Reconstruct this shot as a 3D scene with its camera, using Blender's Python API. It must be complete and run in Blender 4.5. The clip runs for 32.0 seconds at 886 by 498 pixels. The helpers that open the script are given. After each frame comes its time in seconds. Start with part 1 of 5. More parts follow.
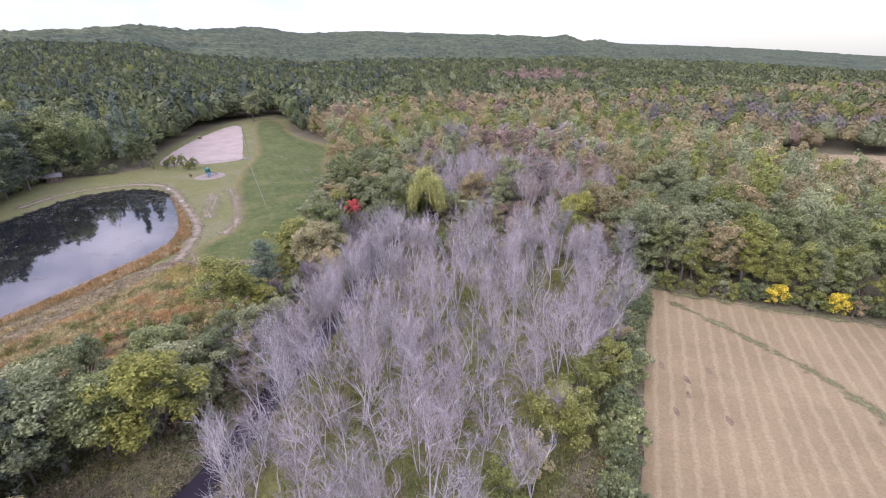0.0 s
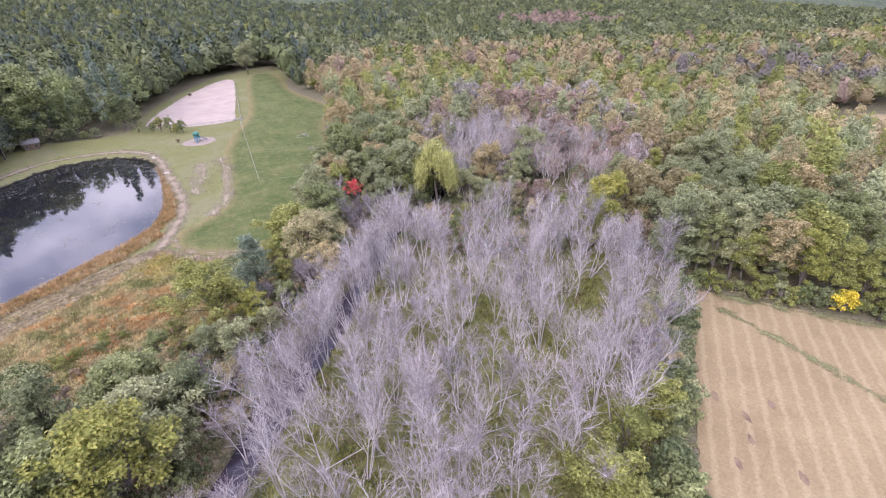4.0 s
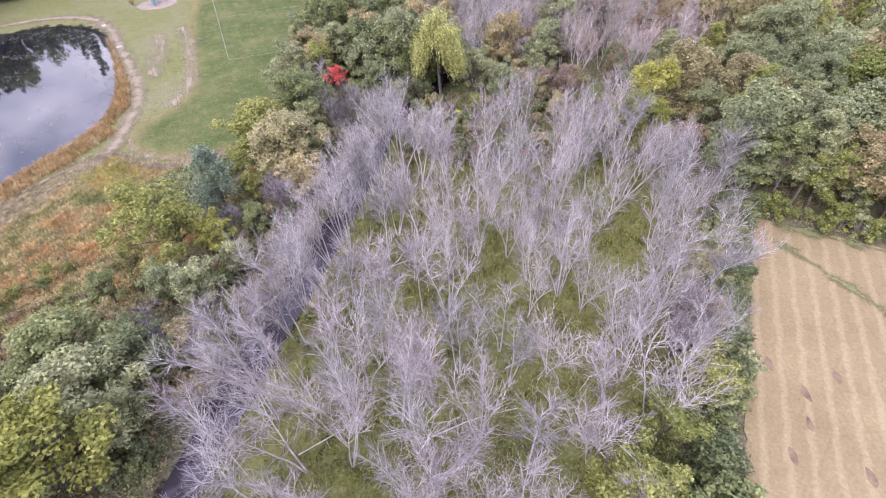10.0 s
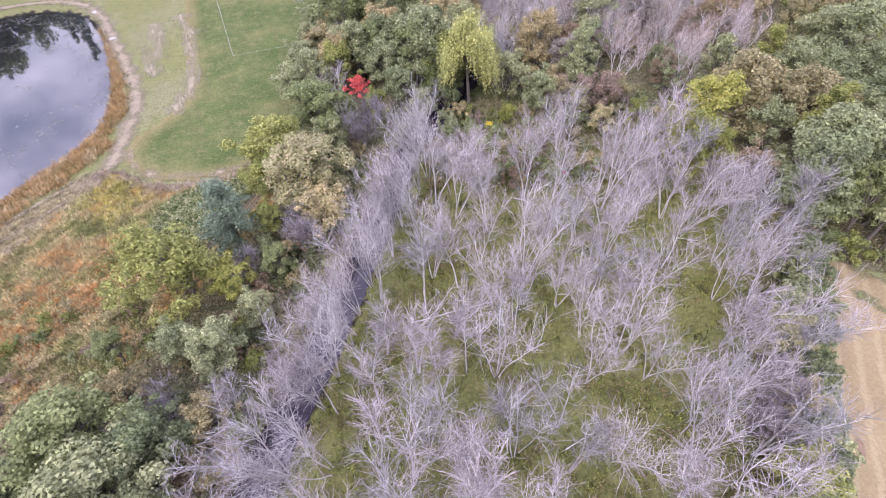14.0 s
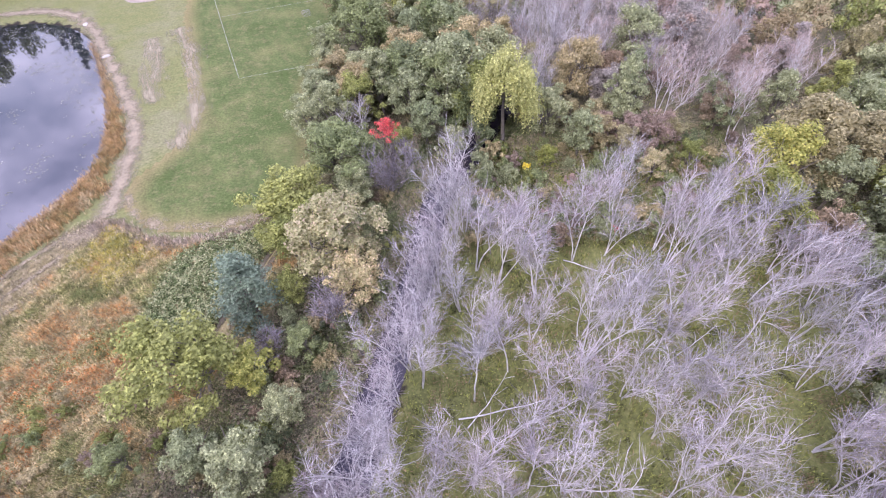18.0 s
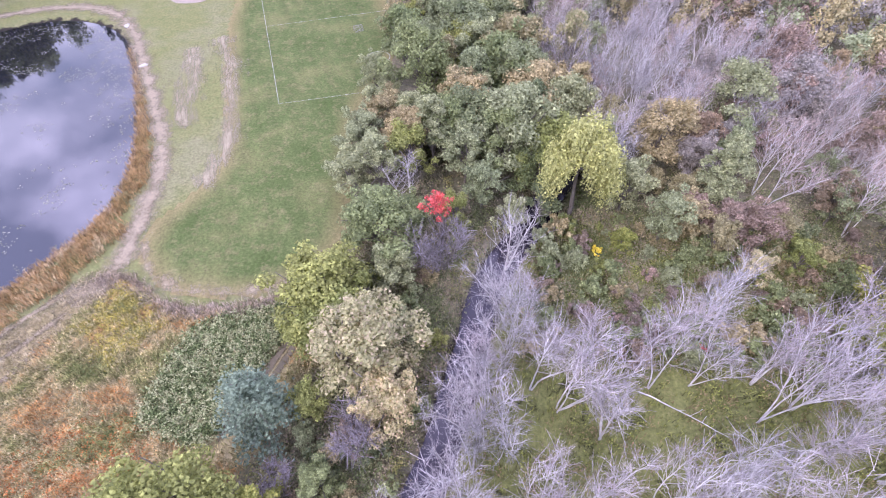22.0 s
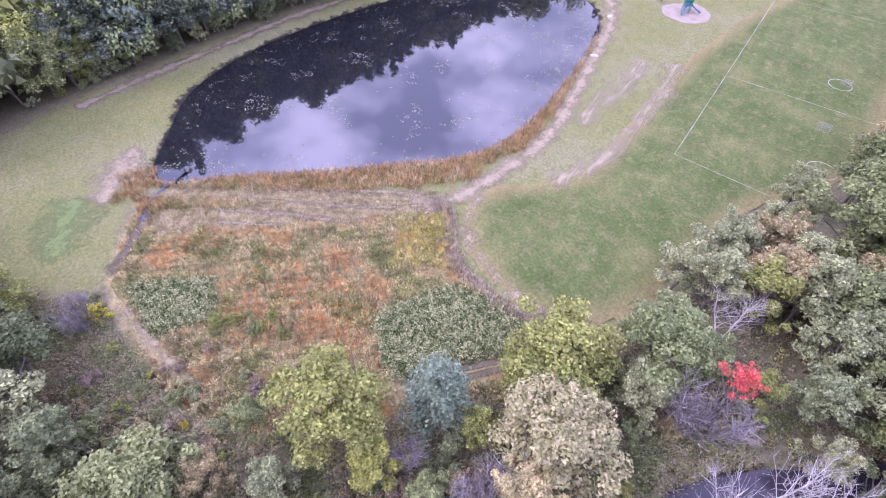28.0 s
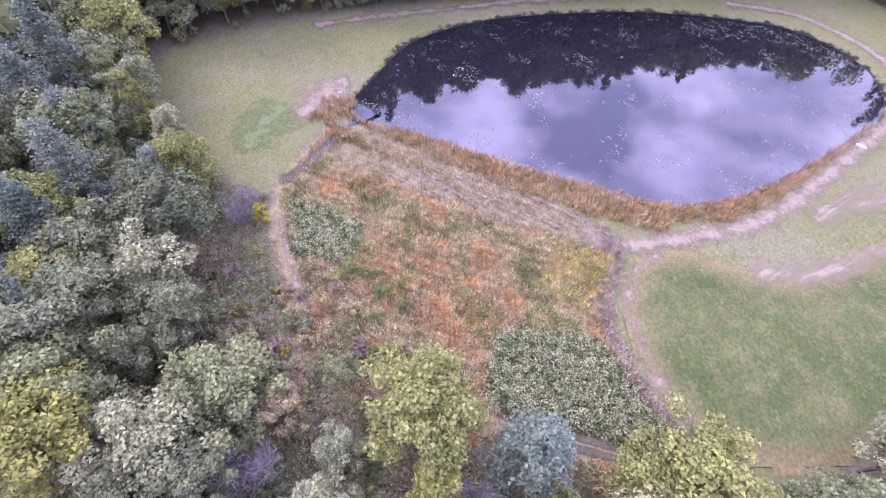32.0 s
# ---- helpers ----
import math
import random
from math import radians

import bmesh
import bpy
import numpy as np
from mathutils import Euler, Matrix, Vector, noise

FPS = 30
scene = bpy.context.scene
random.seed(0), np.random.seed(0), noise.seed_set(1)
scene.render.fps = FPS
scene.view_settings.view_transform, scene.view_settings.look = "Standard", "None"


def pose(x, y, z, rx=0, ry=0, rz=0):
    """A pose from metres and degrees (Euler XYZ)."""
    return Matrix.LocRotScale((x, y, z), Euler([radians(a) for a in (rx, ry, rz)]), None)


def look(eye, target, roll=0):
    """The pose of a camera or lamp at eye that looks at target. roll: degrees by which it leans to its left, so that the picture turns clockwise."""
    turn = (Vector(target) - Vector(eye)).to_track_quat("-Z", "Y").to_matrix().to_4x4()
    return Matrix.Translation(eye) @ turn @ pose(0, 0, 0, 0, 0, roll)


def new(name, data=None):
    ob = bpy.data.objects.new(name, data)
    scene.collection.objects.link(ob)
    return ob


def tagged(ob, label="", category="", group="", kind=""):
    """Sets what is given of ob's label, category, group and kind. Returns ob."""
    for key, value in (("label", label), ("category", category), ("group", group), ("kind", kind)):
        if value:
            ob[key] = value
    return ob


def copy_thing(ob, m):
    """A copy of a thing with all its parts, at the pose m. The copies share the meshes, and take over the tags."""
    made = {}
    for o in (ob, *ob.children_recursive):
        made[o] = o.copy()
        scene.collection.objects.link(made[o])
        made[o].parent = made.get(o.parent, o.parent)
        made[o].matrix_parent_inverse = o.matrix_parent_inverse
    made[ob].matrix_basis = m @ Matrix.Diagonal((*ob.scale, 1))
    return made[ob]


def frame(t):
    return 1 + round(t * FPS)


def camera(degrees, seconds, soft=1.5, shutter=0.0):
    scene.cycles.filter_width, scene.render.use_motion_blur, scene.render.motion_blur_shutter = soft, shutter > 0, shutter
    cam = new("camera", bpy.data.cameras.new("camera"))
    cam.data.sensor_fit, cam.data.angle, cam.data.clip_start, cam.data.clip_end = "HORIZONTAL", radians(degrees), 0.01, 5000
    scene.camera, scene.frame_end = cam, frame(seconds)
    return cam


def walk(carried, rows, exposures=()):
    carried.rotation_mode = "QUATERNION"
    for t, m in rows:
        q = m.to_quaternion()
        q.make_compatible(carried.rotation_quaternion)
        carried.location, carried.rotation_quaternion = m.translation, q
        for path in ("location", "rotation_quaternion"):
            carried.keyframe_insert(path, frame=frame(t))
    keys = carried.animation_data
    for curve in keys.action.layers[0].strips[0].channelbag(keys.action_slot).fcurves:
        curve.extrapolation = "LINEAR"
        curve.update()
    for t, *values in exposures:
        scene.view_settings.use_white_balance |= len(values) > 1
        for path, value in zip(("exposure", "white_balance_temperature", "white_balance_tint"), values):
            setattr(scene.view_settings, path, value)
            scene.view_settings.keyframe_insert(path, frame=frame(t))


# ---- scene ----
cam = camera(86.62, 32.0, soft=1.1)
walk(cam, [
    (0, look((-2.42, 5.54, 49.36), (-2.38, 60.61, 25.55), -1.55)),
    (1, look((-3.00, 10.29, 50.82), (-2.91, 65.06, 26.30), -1.96)),
    (2, look((-3.52, 14.25, 51.69), (-3.58, 68.75, 26.59), -2.05)),
    (3, look((-3.79, 17.80, 51.88), (-4.20, 71.43, 24.97), -2.00)),
    (6, look((-3.07, 27.94, 51.48), (-4.55, 76.53, 16.30), -2.32)),
    (7, look((-2.68, 30.81, 50.83), (-4.45, 77.51, 13.20), -2.49)),
    (8, look((-2.54, 33.52, 50.24), (-4.41, 78.67, 10.76), -2.64)),
    (9, look((-2.76, 36.10, 49.97), (-4.65, 79.80, 8.90), -2.65)),
    (10, look((-3.11, 38.71, 49.75), (-5.02, 81.16, 7.39), -2.51)),
    (11, look((-3.77, 41.71, 50.05), (-5.99, 83.27, 6.83), -2.84)),
    (12, look((-5.11, 44.68, 50.79), (-7.31, 85.50, 6.87), -2.78)),
    (13, look((-6.96, 47.75, 51.46), (-9.03, 87.91, 6.94), -2.69)),
    (14, look((-8.97, 50.92, 51.84), (-10.74, 90.76, 7.00), -2.28)),
    (17, look((-14.63, 60.16, 52.46), (-15.68, 99.54, 7.20), -1.33)),
    (18, look((-15.85, 64.08, 53.32), (-16.81, 103.07, 7.73), -1.30)),
    (19, look((-16.37, 68.47, 54.13), (-17.55, 107.06, 8.20), -1.61)),
    (20, look((-16.92, 72.99, 54.60), (-18.21, 111.31, 8.45), -1.72)),
    (21, look((-18.02, 77.77, 54.44), (-19.88, 115.90, 8.15), -1.50)),
    (22, look((-19.64, 81.98, 54.15), (-24.33, 119.64, 7.68), -0.26)),
    (23, look((-21.26, 85.01, 54.10), (-29.17, 121.58, 7.20), 0.75)),
    (24, look((-22.32, 86.82, 54.35), (-34.19, 121.81, 7.58), 0.73)),
    (27, look((-22.44, 87.72, 56.08), (-51.48, 111.72, 9.38), -0.86)),
    (28, look((-23.47, 87.51, 55.80), (-56.31, 106.56, 9.33), 1.06)),
    (29, look((-25.16, 87.16, 55.02), (-59.76, 101.60, 8.18), 2.46)),
    (30, look((-26.91, 86.67, 54.08), (-62.58, 97.18, 6.99), 3.78)),
    (31, look((-28.30, 85.92, 53.20), (-64.68, 93.09, 6.02), 5.24)),
    (32, look((-29.54, 85.12, 52.21), (-66.16, 89.55, 4.89), 6.73)),
], exposures=[(0.0, 0.62, 6700, 24.0), (3.0, 0.9, 6800, 24.0), (10.0, 1.06, 6900, 22.0), (22.0, 1.2, 6250, 29.0), (27.0, 1.24, 6100, 36.0), (32.0, 1.28, 6000, 47.0)])

# ---- world, sun ----
SUN_EL, SUN_AZ = radians(42), radians(215)
world = bpy.data.worlds.new("sky")
scene.world = world
world.use_nodes = True
wt = world.node_tree
wt.nodes.clear()
w_out = wt.nodes.new("ShaderNodeOutputWorld")
w_bg = wt.nodes.new("ShaderNodeBackground")
w_sky = wt.nodes.new("ShaderNodeTexSky")
w_sky.sky_type, w_sky.sun_disc = "NISHITA", False
w_sky.sun_elevation, w_sky.sun_rotation = SUN_EL, SUN_AZ
w_sky.air_density, w_sky.dust_density, w_sky.ozone_density = 1.0, 0.5, 2.5
w_co = wt.nodes.new("ShaderNodeTexCoord")
w_map = wt.nodes.new("ShaderNodeMapping")
w_map.inputs["Scale"].default_value = (1.0, 1.0, 2.0)
w_noise = wt.nodes.new("ShaderNodeTexNoise")
w_noise.inputs["Scale"].default_value = 3.8
w_noise.inputs["Detail"].default_value = 7.0
w_noise.inputs["Roughness"].default_value = 0.55
w_ramp = wt.nodes.new("ShaderNodeValToRGB")
w_ramp.color_ramp.elements[0].position, w_ramp.color_ramp.elements[1].position = 0.43, 0.63
w_ramp.color_ramp.elements[0].color = (0.27, 0.27, 0.27, 1)
w_mix = wt.nodes.new("ShaderNodeMix")
w_mix.data_type = "RGBA"
wt.links.new(w_co.outputs["Generated"], w_map.inputs["Vector"])
wt.links.new(w_map.outputs["Vector"], w_noise.inputs["Vector"])
wt.links.new(w_noise.outputs["Fac"], w_ramp.inputs["Fac"])
w_sep = wt.nodes.new("ShaderNodeSeparateXYZ")
wt.links.new(w_co.outputs["Generated"], w_sep.inputs["Vector"])
w_up = wt.nodes.new("ShaderNodeValToRGB")
w_up.color_ramp.elements[0].position, w_up.color_ramp.elements[1].position = 0.0, 0.8
w_up.color_ramp.elements[0].color, w_up.color_ramp.elements[1].color = (5.6, 5.8, 6.1, 1), (15.0, 15.6, 20.5, 1)
wt.links.new(w_sep.outputs["Z"], w_up.inputs["Fac"])
wt.links.new(w_up.outputs["Color"], [i for i in w_mix.inputs if i.name == "B" and i.type == "RGBA"][0])
wt.links.new(w_ramp.outputs["Color"], w_mix.inputs["Factor"])
wt.links.new(w_sky.outputs["Color"], w_mix.inputs["A"])
w_low = wt.nodes.new("ShaderNodeValToRGB")
w_low.color_ramp.elements[0].position, w_low.color_ramp.elements[1].position = 0.0, 0.3
w_low.color_ramp.elements[0].color, w_low.color_ramp.elements[1].color = (0.80, 0.87, 0.96, 1), (1, 1, 1, 1)
wt.links.new(w_sep.outputs["Z"], w_low.inputs["Fac"])
w_mul = wt.nodes.new("ShaderNodeMix")
w_mul.data_type, w_mul.blend_type = "RGBA", "MULTIPLY"
w_mul.inputs["Factor"].default_value = 1.0
wt.links.new([o for o in w_mix.outputs if o.type == "RGBA"][0], [i for i in w_mul.inputs if i.name == "A" and i.type == "RGBA"][0])
wt.links.new(w_low.outputs["Color"], [i for i in w_mul.inputs if i.name == "B" and i.type == "RGBA"][0])
wt.links.new([o for o in w_mul.outputs if o.type == "RGBA"][0], w_bg.inputs["Color"])
wt.links.new(w_bg.outputs["Background"], w_out.inputs["Surface"])
w_bg.inputs["Strength"].default_value = 0.13
sun_data = bpy.data.lights.new("sun", "SUN")
sun_data.energy, sun_data.angle, sun_data.color = 1.1, radians(20), (1.0, 0.96, 0.9)
sun = new("sun", sun_data)
sun_dir = Vector((math.sin(SUN_AZ) * math.cos(SUN_EL), math.cos(SUN_AZ) * math.cos(SUN_EL), math.sin(SUN_EL)))
sun.matrix_world = look(sun_dir * 300, (0, 0, 0))

# ---- materials ----


def nodes_of(name):
    m = bpy.data.materials.new(name)
    m.use_nodes = True
    nt = m.node_tree
    return m, nt, nt.nodes["Principled BSDF"]


def add_noise(nt, scale, detail=4.0, rough=0.6, vector=None):
    n = nt.nodes.new("ShaderNodeTexNoise")
    n.inputs["Scale"].default_value, n.inputs["Detail"].default_value, n.inputs["Roughness"].default_value = scale, detail, rough
    if vector:
        nt.links.new(vector, n.inputs["Vector"])
    return n.outputs["Fac"]


def add_ramp(nt, fac, stops):
    r = nt.nodes.new("ShaderNodeValToRGB")
    els = r.color_ramp.elements
    while len(els) < len(stops):
        els.new(0.5)
    for e, (p, c) in zip(els, stops):
        e.position, e.color = p, (*c, 1)
    nt.links.new(fac, r.inputs["Fac"])
    return r.outputs["Color"]


def add_mix(nt, fac, a, b, mode="MIX"):
    m = nt.nodes.new("ShaderNodeMix")
    m.data_type, m.blend_type = "RGBA", mode
    for key, v in (("Factor", fac), ("A", a), ("B", b)):
        sock = [s for s in m.inputs if s.name == key and (key == "Factor" and s.type == "VALUE" or key != "Factor" and s.type == "RGBA")][0]
        if isinstance(v, bpy.types.NodeSocket):
            nt.links.new(v, sock)
        elif key == "Factor":
            sock.default_value = v
        else:
            sock.default_value = (*v, 1)
    return [s for s in m.outputs if s.type == "RGBA"][0]


def add_math(nt, op, a, b=0.0, clamp=False):
    m = nt.nodes.new("ShaderNodeMath")
    m.operation, m.use_clamp = op, clamp
    for k, v in enumerate((a, b)):
        if isinstance(v, bpy.types.NodeSocket):
            nt.links.new(v, m.inputs[k])
        else:
            m.inputs[k].default_value = v
    return m.outputs[0]


def add_bump(nt, bsdf, height, strength, distance):
    b = nt.nodes.new("ShaderNodeBump")
    b.inputs["Strength"].default_value, b.inputs["Distance"].default_value = strength, distance
    nt.links.new(height, b.inputs["Height"])
    nt.links.new(b.outputs["Normal"], bsdf.inputs["Normal"])


def place_of(nt):
    g = nt.nodes.new("ShaderNodeNewGeometry")
    return g.outputs["Position"], g.outputs["Random Per Island"]


def leaf_mat(name, dark, light, tip=None, rough=0.75, through_light=0.34, tone_scale=0.45):
    """Foliage: each leaf clump its own tint, each tree its own tone, large soft patches."""
    m, nt, b = nodes_of(name)
    pos, isl = place_of(nt)
    stops = [(0.0, tuple(0.78 * a + 0.22 * c for a, c in zip(dark, light))), (0.7, light)]
    stops.append((1.0, tip or tuple(min(1, c * 1.4) for c in light)))
    col = add_ramp(nt, isl, stops)
    patch = add_ramp(nt, add_noise(nt, tone_scale, 3.0, 0.6, pos), [(0.3, (0.78, 0.78, 0.78)), (0.7, (1.2, 1.18, 1.14))])
    col = add_mix(nt, 1.0, col, patch, "MULTIPLY")
    col = add_mix(nt, 1.0, col, add_ramp(nt, add_noise(nt, 1.5, 3.0, 0.7, pos), [(0.36, (0.74, 0.76, 0.76)), (0.64, (1.26, 1.24, 1.21))]), "MULTIPLY")
    info = nt.nodes.new("ShaderNodeObjectInfo")
    tone = add_ramp(nt, info.outputs["Random"], [(0.0, (0.8, 0.84, 0.82)), (1.0, (1.18, 1.12, 1.1))])
    col = add_mix(nt, 1.0, col, tone, "MULTIPLY")
    nt.links.new(col, b.inputs["Base Color"])
    b.inputs["Roughness"].default_value = rough
    b.inputs["Specular IOR Level"].default_value = 0.25
    tr = nt.nodes.new("ShaderNodeBsdfTranslucent")
    nt.links.new(col, tr.inputs["Color"])
    mx = nt.nodes.new("ShaderNodeMixShader")
    mx.inputs["Fac"].default_value = through_light
    nt.links.new(b.outputs["BSDF"], mx.inputs[1])
    nt.links.new(tr.outputs["BSDF"], mx.inputs[2])
    nt.links.new(mx.outputs["Shader"], nt.nodes["Material Output"].inputs["Surface"])
    return m


def streaks(nt, pos, along, scale, lo, hi):
    """Long soft streaks in one direction."""
    for turn_, sc_ in ((-radians(along), (1, 1, 1)), (0.0, (0.12, 1, 1))):
        mp_ = nt.nodes.new("ShaderNodeMapping")
        mp_.inputs["Rotation"].default_value, mp_.inputs["Scale"].default_value = (0, 0, turn_), sc_
        nt.links.new(pos, mp_.inputs["Vector"])
        pos = mp_.outputs["Vector"]
    return add_ramp(nt, add_noise(nt, scale, 4.0, 0.7, pos), [(0.34, (lo, lo, lo)), (0.66, (hi, hi, hi))])


def solid_mat(name, a, b_col, scale, rough=0.85, bump=0.3, fine=None, metal=0.0, dist=0.02):
    m, nt, b = nodes_of(name)
    pos, _ = place_of(nt)
    n1 = add_noise(nt, scale, 5.0, 0.65, pos)
    n2 = add_noise(nt, fine or scale * 9, 4.0, 0.6, pos)
    col = add_ramp(nt, n1, [(0.3, a), (0.7, b_col)])
    col = add_mix(nt, 1.0, col, add_ramp(nt, n2, [(0.25, (0.75, 0.75, 0.75)), (0.75, (1.2, 1.2, 1.2))]), "MULTIPLY")
    nt.links.new(col, b.inputs["Base Color"])
    b.inputs["Roughness"].default_value, b.inputs["Metallic"].default_value = rough, metal
    if bump:
        add_bump(nt, b, n2, bump, dist)
    return m


LEAF = {
    "green": leaf_mat("leaf_green", (0.12, 0.15, 0.07), (0.255, 0.30, 0.145)),
    "dark": leaf_mat("leaf_dark_green", (0.09, 0.118, 0.066), (0.195, 0.232, 0.125)),
    "pine": leaf_mat("needle_blue_green", (0.085, 0.12, 0.095), (0.195, 0.245, 0.19)),
    "spruce": leaf_mat("needle_silver_blue", (0.10, 0.145, 0.105), (0.20, 0.265, 0.195)),
    "yellowgreen": leaf_mat("leaf_yellow_green", (0.125, 0.145, 0.05), (0.285, 0.315, 0.11)),
    "lime": leaf_mat("leaf_lime", (0.16, 0.185, 0.05), (0.335, 0.355, 0.105), (0.46, 0.43, 0.14)),
    "yellow": leaf_mat("leaf_yellow", (0.38, 0.33, 0.04), (0.66, 0.58, 0.09)),
    "greygreen": leaf_mat("leaf_grey_green", (0.145, 0.17, 0.095), (0.31, 0.345, 0.20)),
    "cream": leaf_mat("leaf_cream", (0.22, 0.215, 0.095), (0.48, 0.45, 0.26), (0.58, 0.47, 0.34)),
    "brown": leaf_mat("leaf_brown", (0.16, 0.13, 0.095), (0.31, 0.245, 0.175)),
    "orange": leaf_mat("leaf_orange", (0.21, 0.17, 0.10), (0.39, 0.315, 0.195)),
    "pink": leaf_mat("leaf_dull_red", (0.19, 0.145, 0.12), (0.35, 0.265, 0.225)),
    "red": leaf_mat("leaf_scarlet", (0.32, 0.05, 0.05), (0.60, 0.13, 0.13)),
    "willow": leaf_mat("leaf_willow", (0.25, 0.265, 0.095), (0.47, 0.48, 0.20)),
    "grey": leaf_mat("grey_twig_crown", (0.20, 0.185, 0.175), (0.33, 0.31, 0.295)),
    "tan": leaf_mat("leaf_tan", (0.20, 0.175, 0.095), (0.38, 0.335, 0.195)),
}


def crown_mat(name, tint):
    """Far foliage: each crown its own tone, mottled by its boughs."""
    m, nt, b = nodes_of(name)
    pos, isl = place_of(nt)
    col = add_ramp(nt, add_noise(nt, 0.11, 2.0, 0.5, pos), [(0.3, tuple(0.72 * c for c in tint)), (0.5, tint), (0.7, (1.28 * tint[0], 1.22 * tint[1], 1.14 * tint[2]))])
    col = add_mix(nt, 1.0, col, add_ramp(nt, isl, [(0.0, (0.84, 0.87, 0.87)), (1.0, (1.16, 1.12, 1.1))]), "MULTIPLY")
    col = add_mix(nt, 1.0, col, add_ramp(nt, add_noise(nt, 0.9, 5.0, 0.7, pos), [(0.34, (0.78, 0.8, 0.8)), (0.66, (1.2, 1.19, 1.17))]), "MULTIPLY")
    nt.links.new(col, b.inputs["Base Color"])
    b.inputs["Roughness"].default_value = 0.9
    b.inputs["Specular IOR Level"].default_value = 0.15
    return m


# Closed far crowns lack leaf shade, so it is darkened into their tint.
FAR_SHADE = {"pine": 0.58, "dark": 0.56, "green": 0.60, "grey": 0.6, "pink": 0.74, "greygreen": 0.7, "yellowgreen": 0.74, "tan": 0.78, "orange": 0.78}
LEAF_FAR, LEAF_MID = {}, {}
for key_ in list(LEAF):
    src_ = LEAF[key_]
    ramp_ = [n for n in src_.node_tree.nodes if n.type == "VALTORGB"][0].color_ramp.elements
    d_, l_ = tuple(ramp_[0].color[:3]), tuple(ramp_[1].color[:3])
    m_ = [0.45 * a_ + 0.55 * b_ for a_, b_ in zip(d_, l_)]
    # Middle tint is raised against deep self-shade and for the missing haze.
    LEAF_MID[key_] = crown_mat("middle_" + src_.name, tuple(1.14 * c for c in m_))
    LEAF_FAR[key_] = crown_mat("far_" + src_.name, tuple(FAR_SHADE.get(key_, 0.84) * c for c in m_))
BARK = solid_mat("bark_grey_brown", (0.09, 0.075, 0.06), (0.2, 0.18, 0.16), 1.2, fine=8)
DEADWOOD = solid_mat("bleached_wood", (0.38, 0.36, 0.355), (0.74, 0.71, 0.70), 0.8, fine=7)
TWIG = leaf_mat("bare_twigs", (0.20, 0.182, 0.20), (0.365, 0.335, 0.362), (0.56, 0.53, 0.555), through_light=0.1)
TWIG_DARK = leaf_mat("violet_grey_twigs", (0.19, 0.17, 0.195), (0.33, 0.295, 0.335), through_light=0.1)
TWIG_BROWN = leaf_mat("bare_brown_twigs", (0.24, 0.19, 0.19), (0.40, 0.33, 0.32), through_light=0.1)

# ---- plan ----
POND = [(-98, 75), (-95, 85), (-90, 96), (-86, 106), (-82, 117), (-79, 128), (-82, 141), (-89, 155), (-97, 168), (-105, 179), (-116, 187),
        (-130, 188), (-142, 178), (-146, 160), (-146, 138), (-141, 112), (-134, 95), (-125, 84), (-113, 78), (-104, 74)]
PARK = [(-39, 124), (-48, 113), (-60, 111), (-70, 115), (-86, 96), (-98, 73), (-80, 64), (-86, 54), (-100, 42), (-116, 38), (-128, 54), (-137, 72),
        (-146, 97), (-154, 128), (-163, 165), (-172, 202), (-142, 222), (-150, 250), (-160, 300), (-160, 380), (-128, 395), (-94, 308), (-62, 262),
        (-56, 222), (-43, 190), (-47, 158), (-42, 136)]
LAWN = [(-66, 115.5), (-61, 113), (-54, 113), (-47, 115.5), (-42, 119.5), (-40, 126), (-41, 138), (-45, 156), (-43, 172), (-43, 190), (-55, 222), (-61, 262),
        (-93, 308), (-123, 372), (-139, 362), (-103, 262), (-97, 241), (-92, 212), (-86, 190), (-77, 166), (-69, 148), (-67, 138), (-70.5, 127), (-70.5, 120)]
SCRUB = [(-97, 75), (-84, 98), (-71, 115), (-60, 110.5), (-48, 112.5), (-40, 119), (-37, 112), (-40, 100), (-45, 88), (-52, 74), (-66, 68), (-80, 65)]
FIELD = [(41.5, 95.5), (33, 75), (25.5, 57), (19, 42), (6, 12), (60, -25), (150, 20), (112, 62), (79, 78), (60, 86.5)]
FAR_FIELD = [(130, 186), (134, 168), (138, 142), (178, 110), (270, 150), (205, 196), (160, 210)]
SAND = [(-153, 348), (-141, 342), (-104, 248), (-100, 240), (-110, 232), (-122, 230), (-138, 232), (-147, 262), (-153, 305)]
SWAMP = [(-28, 62), (-24, 90), (-20, 118), (-14, 131), (6, 134), (28, 132), (34, 112), (38, 95), (28, 76), (18, 58), (6, 40), (-10, 30), (-24, 36)]
STREAM = [(-40, 30), (-32, 52), (-29.5, 66), (-26, 80), (-22.5, 96), (-20, 108), (-18, 120), (-13, 131), (-6, 146), (4, 168)]


def smooth_loop(points, step=1.0, wobble=0.0, seed=0):
    """A closed Catmull-Rom curve through the points, in steps, with an uneven edge."""
    out, n = [], len(points)
    for k in range(n):
        a, b, c, d = (np.array(points[(k + j - 1) % n], float) for j in range(4))
        m = max(2, int(np.linalg.norm(c - b) / step))
        for q in range(m):
            u = q / m
            p = 0.5 * (2 * b + (c - a) * u + (2 * a - 5 * b + 4 * c - d) * u * u + (3 * b - a - 3 * c + d) * u**3)
            if wobble:
                v = noise.noise_vector(Vector((p[0] * 0.35, p[1] * 0.35, seed * 7.3))) + 0.6 * noise.noise_vector(Vector((p[0] * 1.1, p[1] * 1.1, seed * 3.1)))
                p = p + wobble * np.array(v[:2])
            out.append(p)
    return np.array(out)


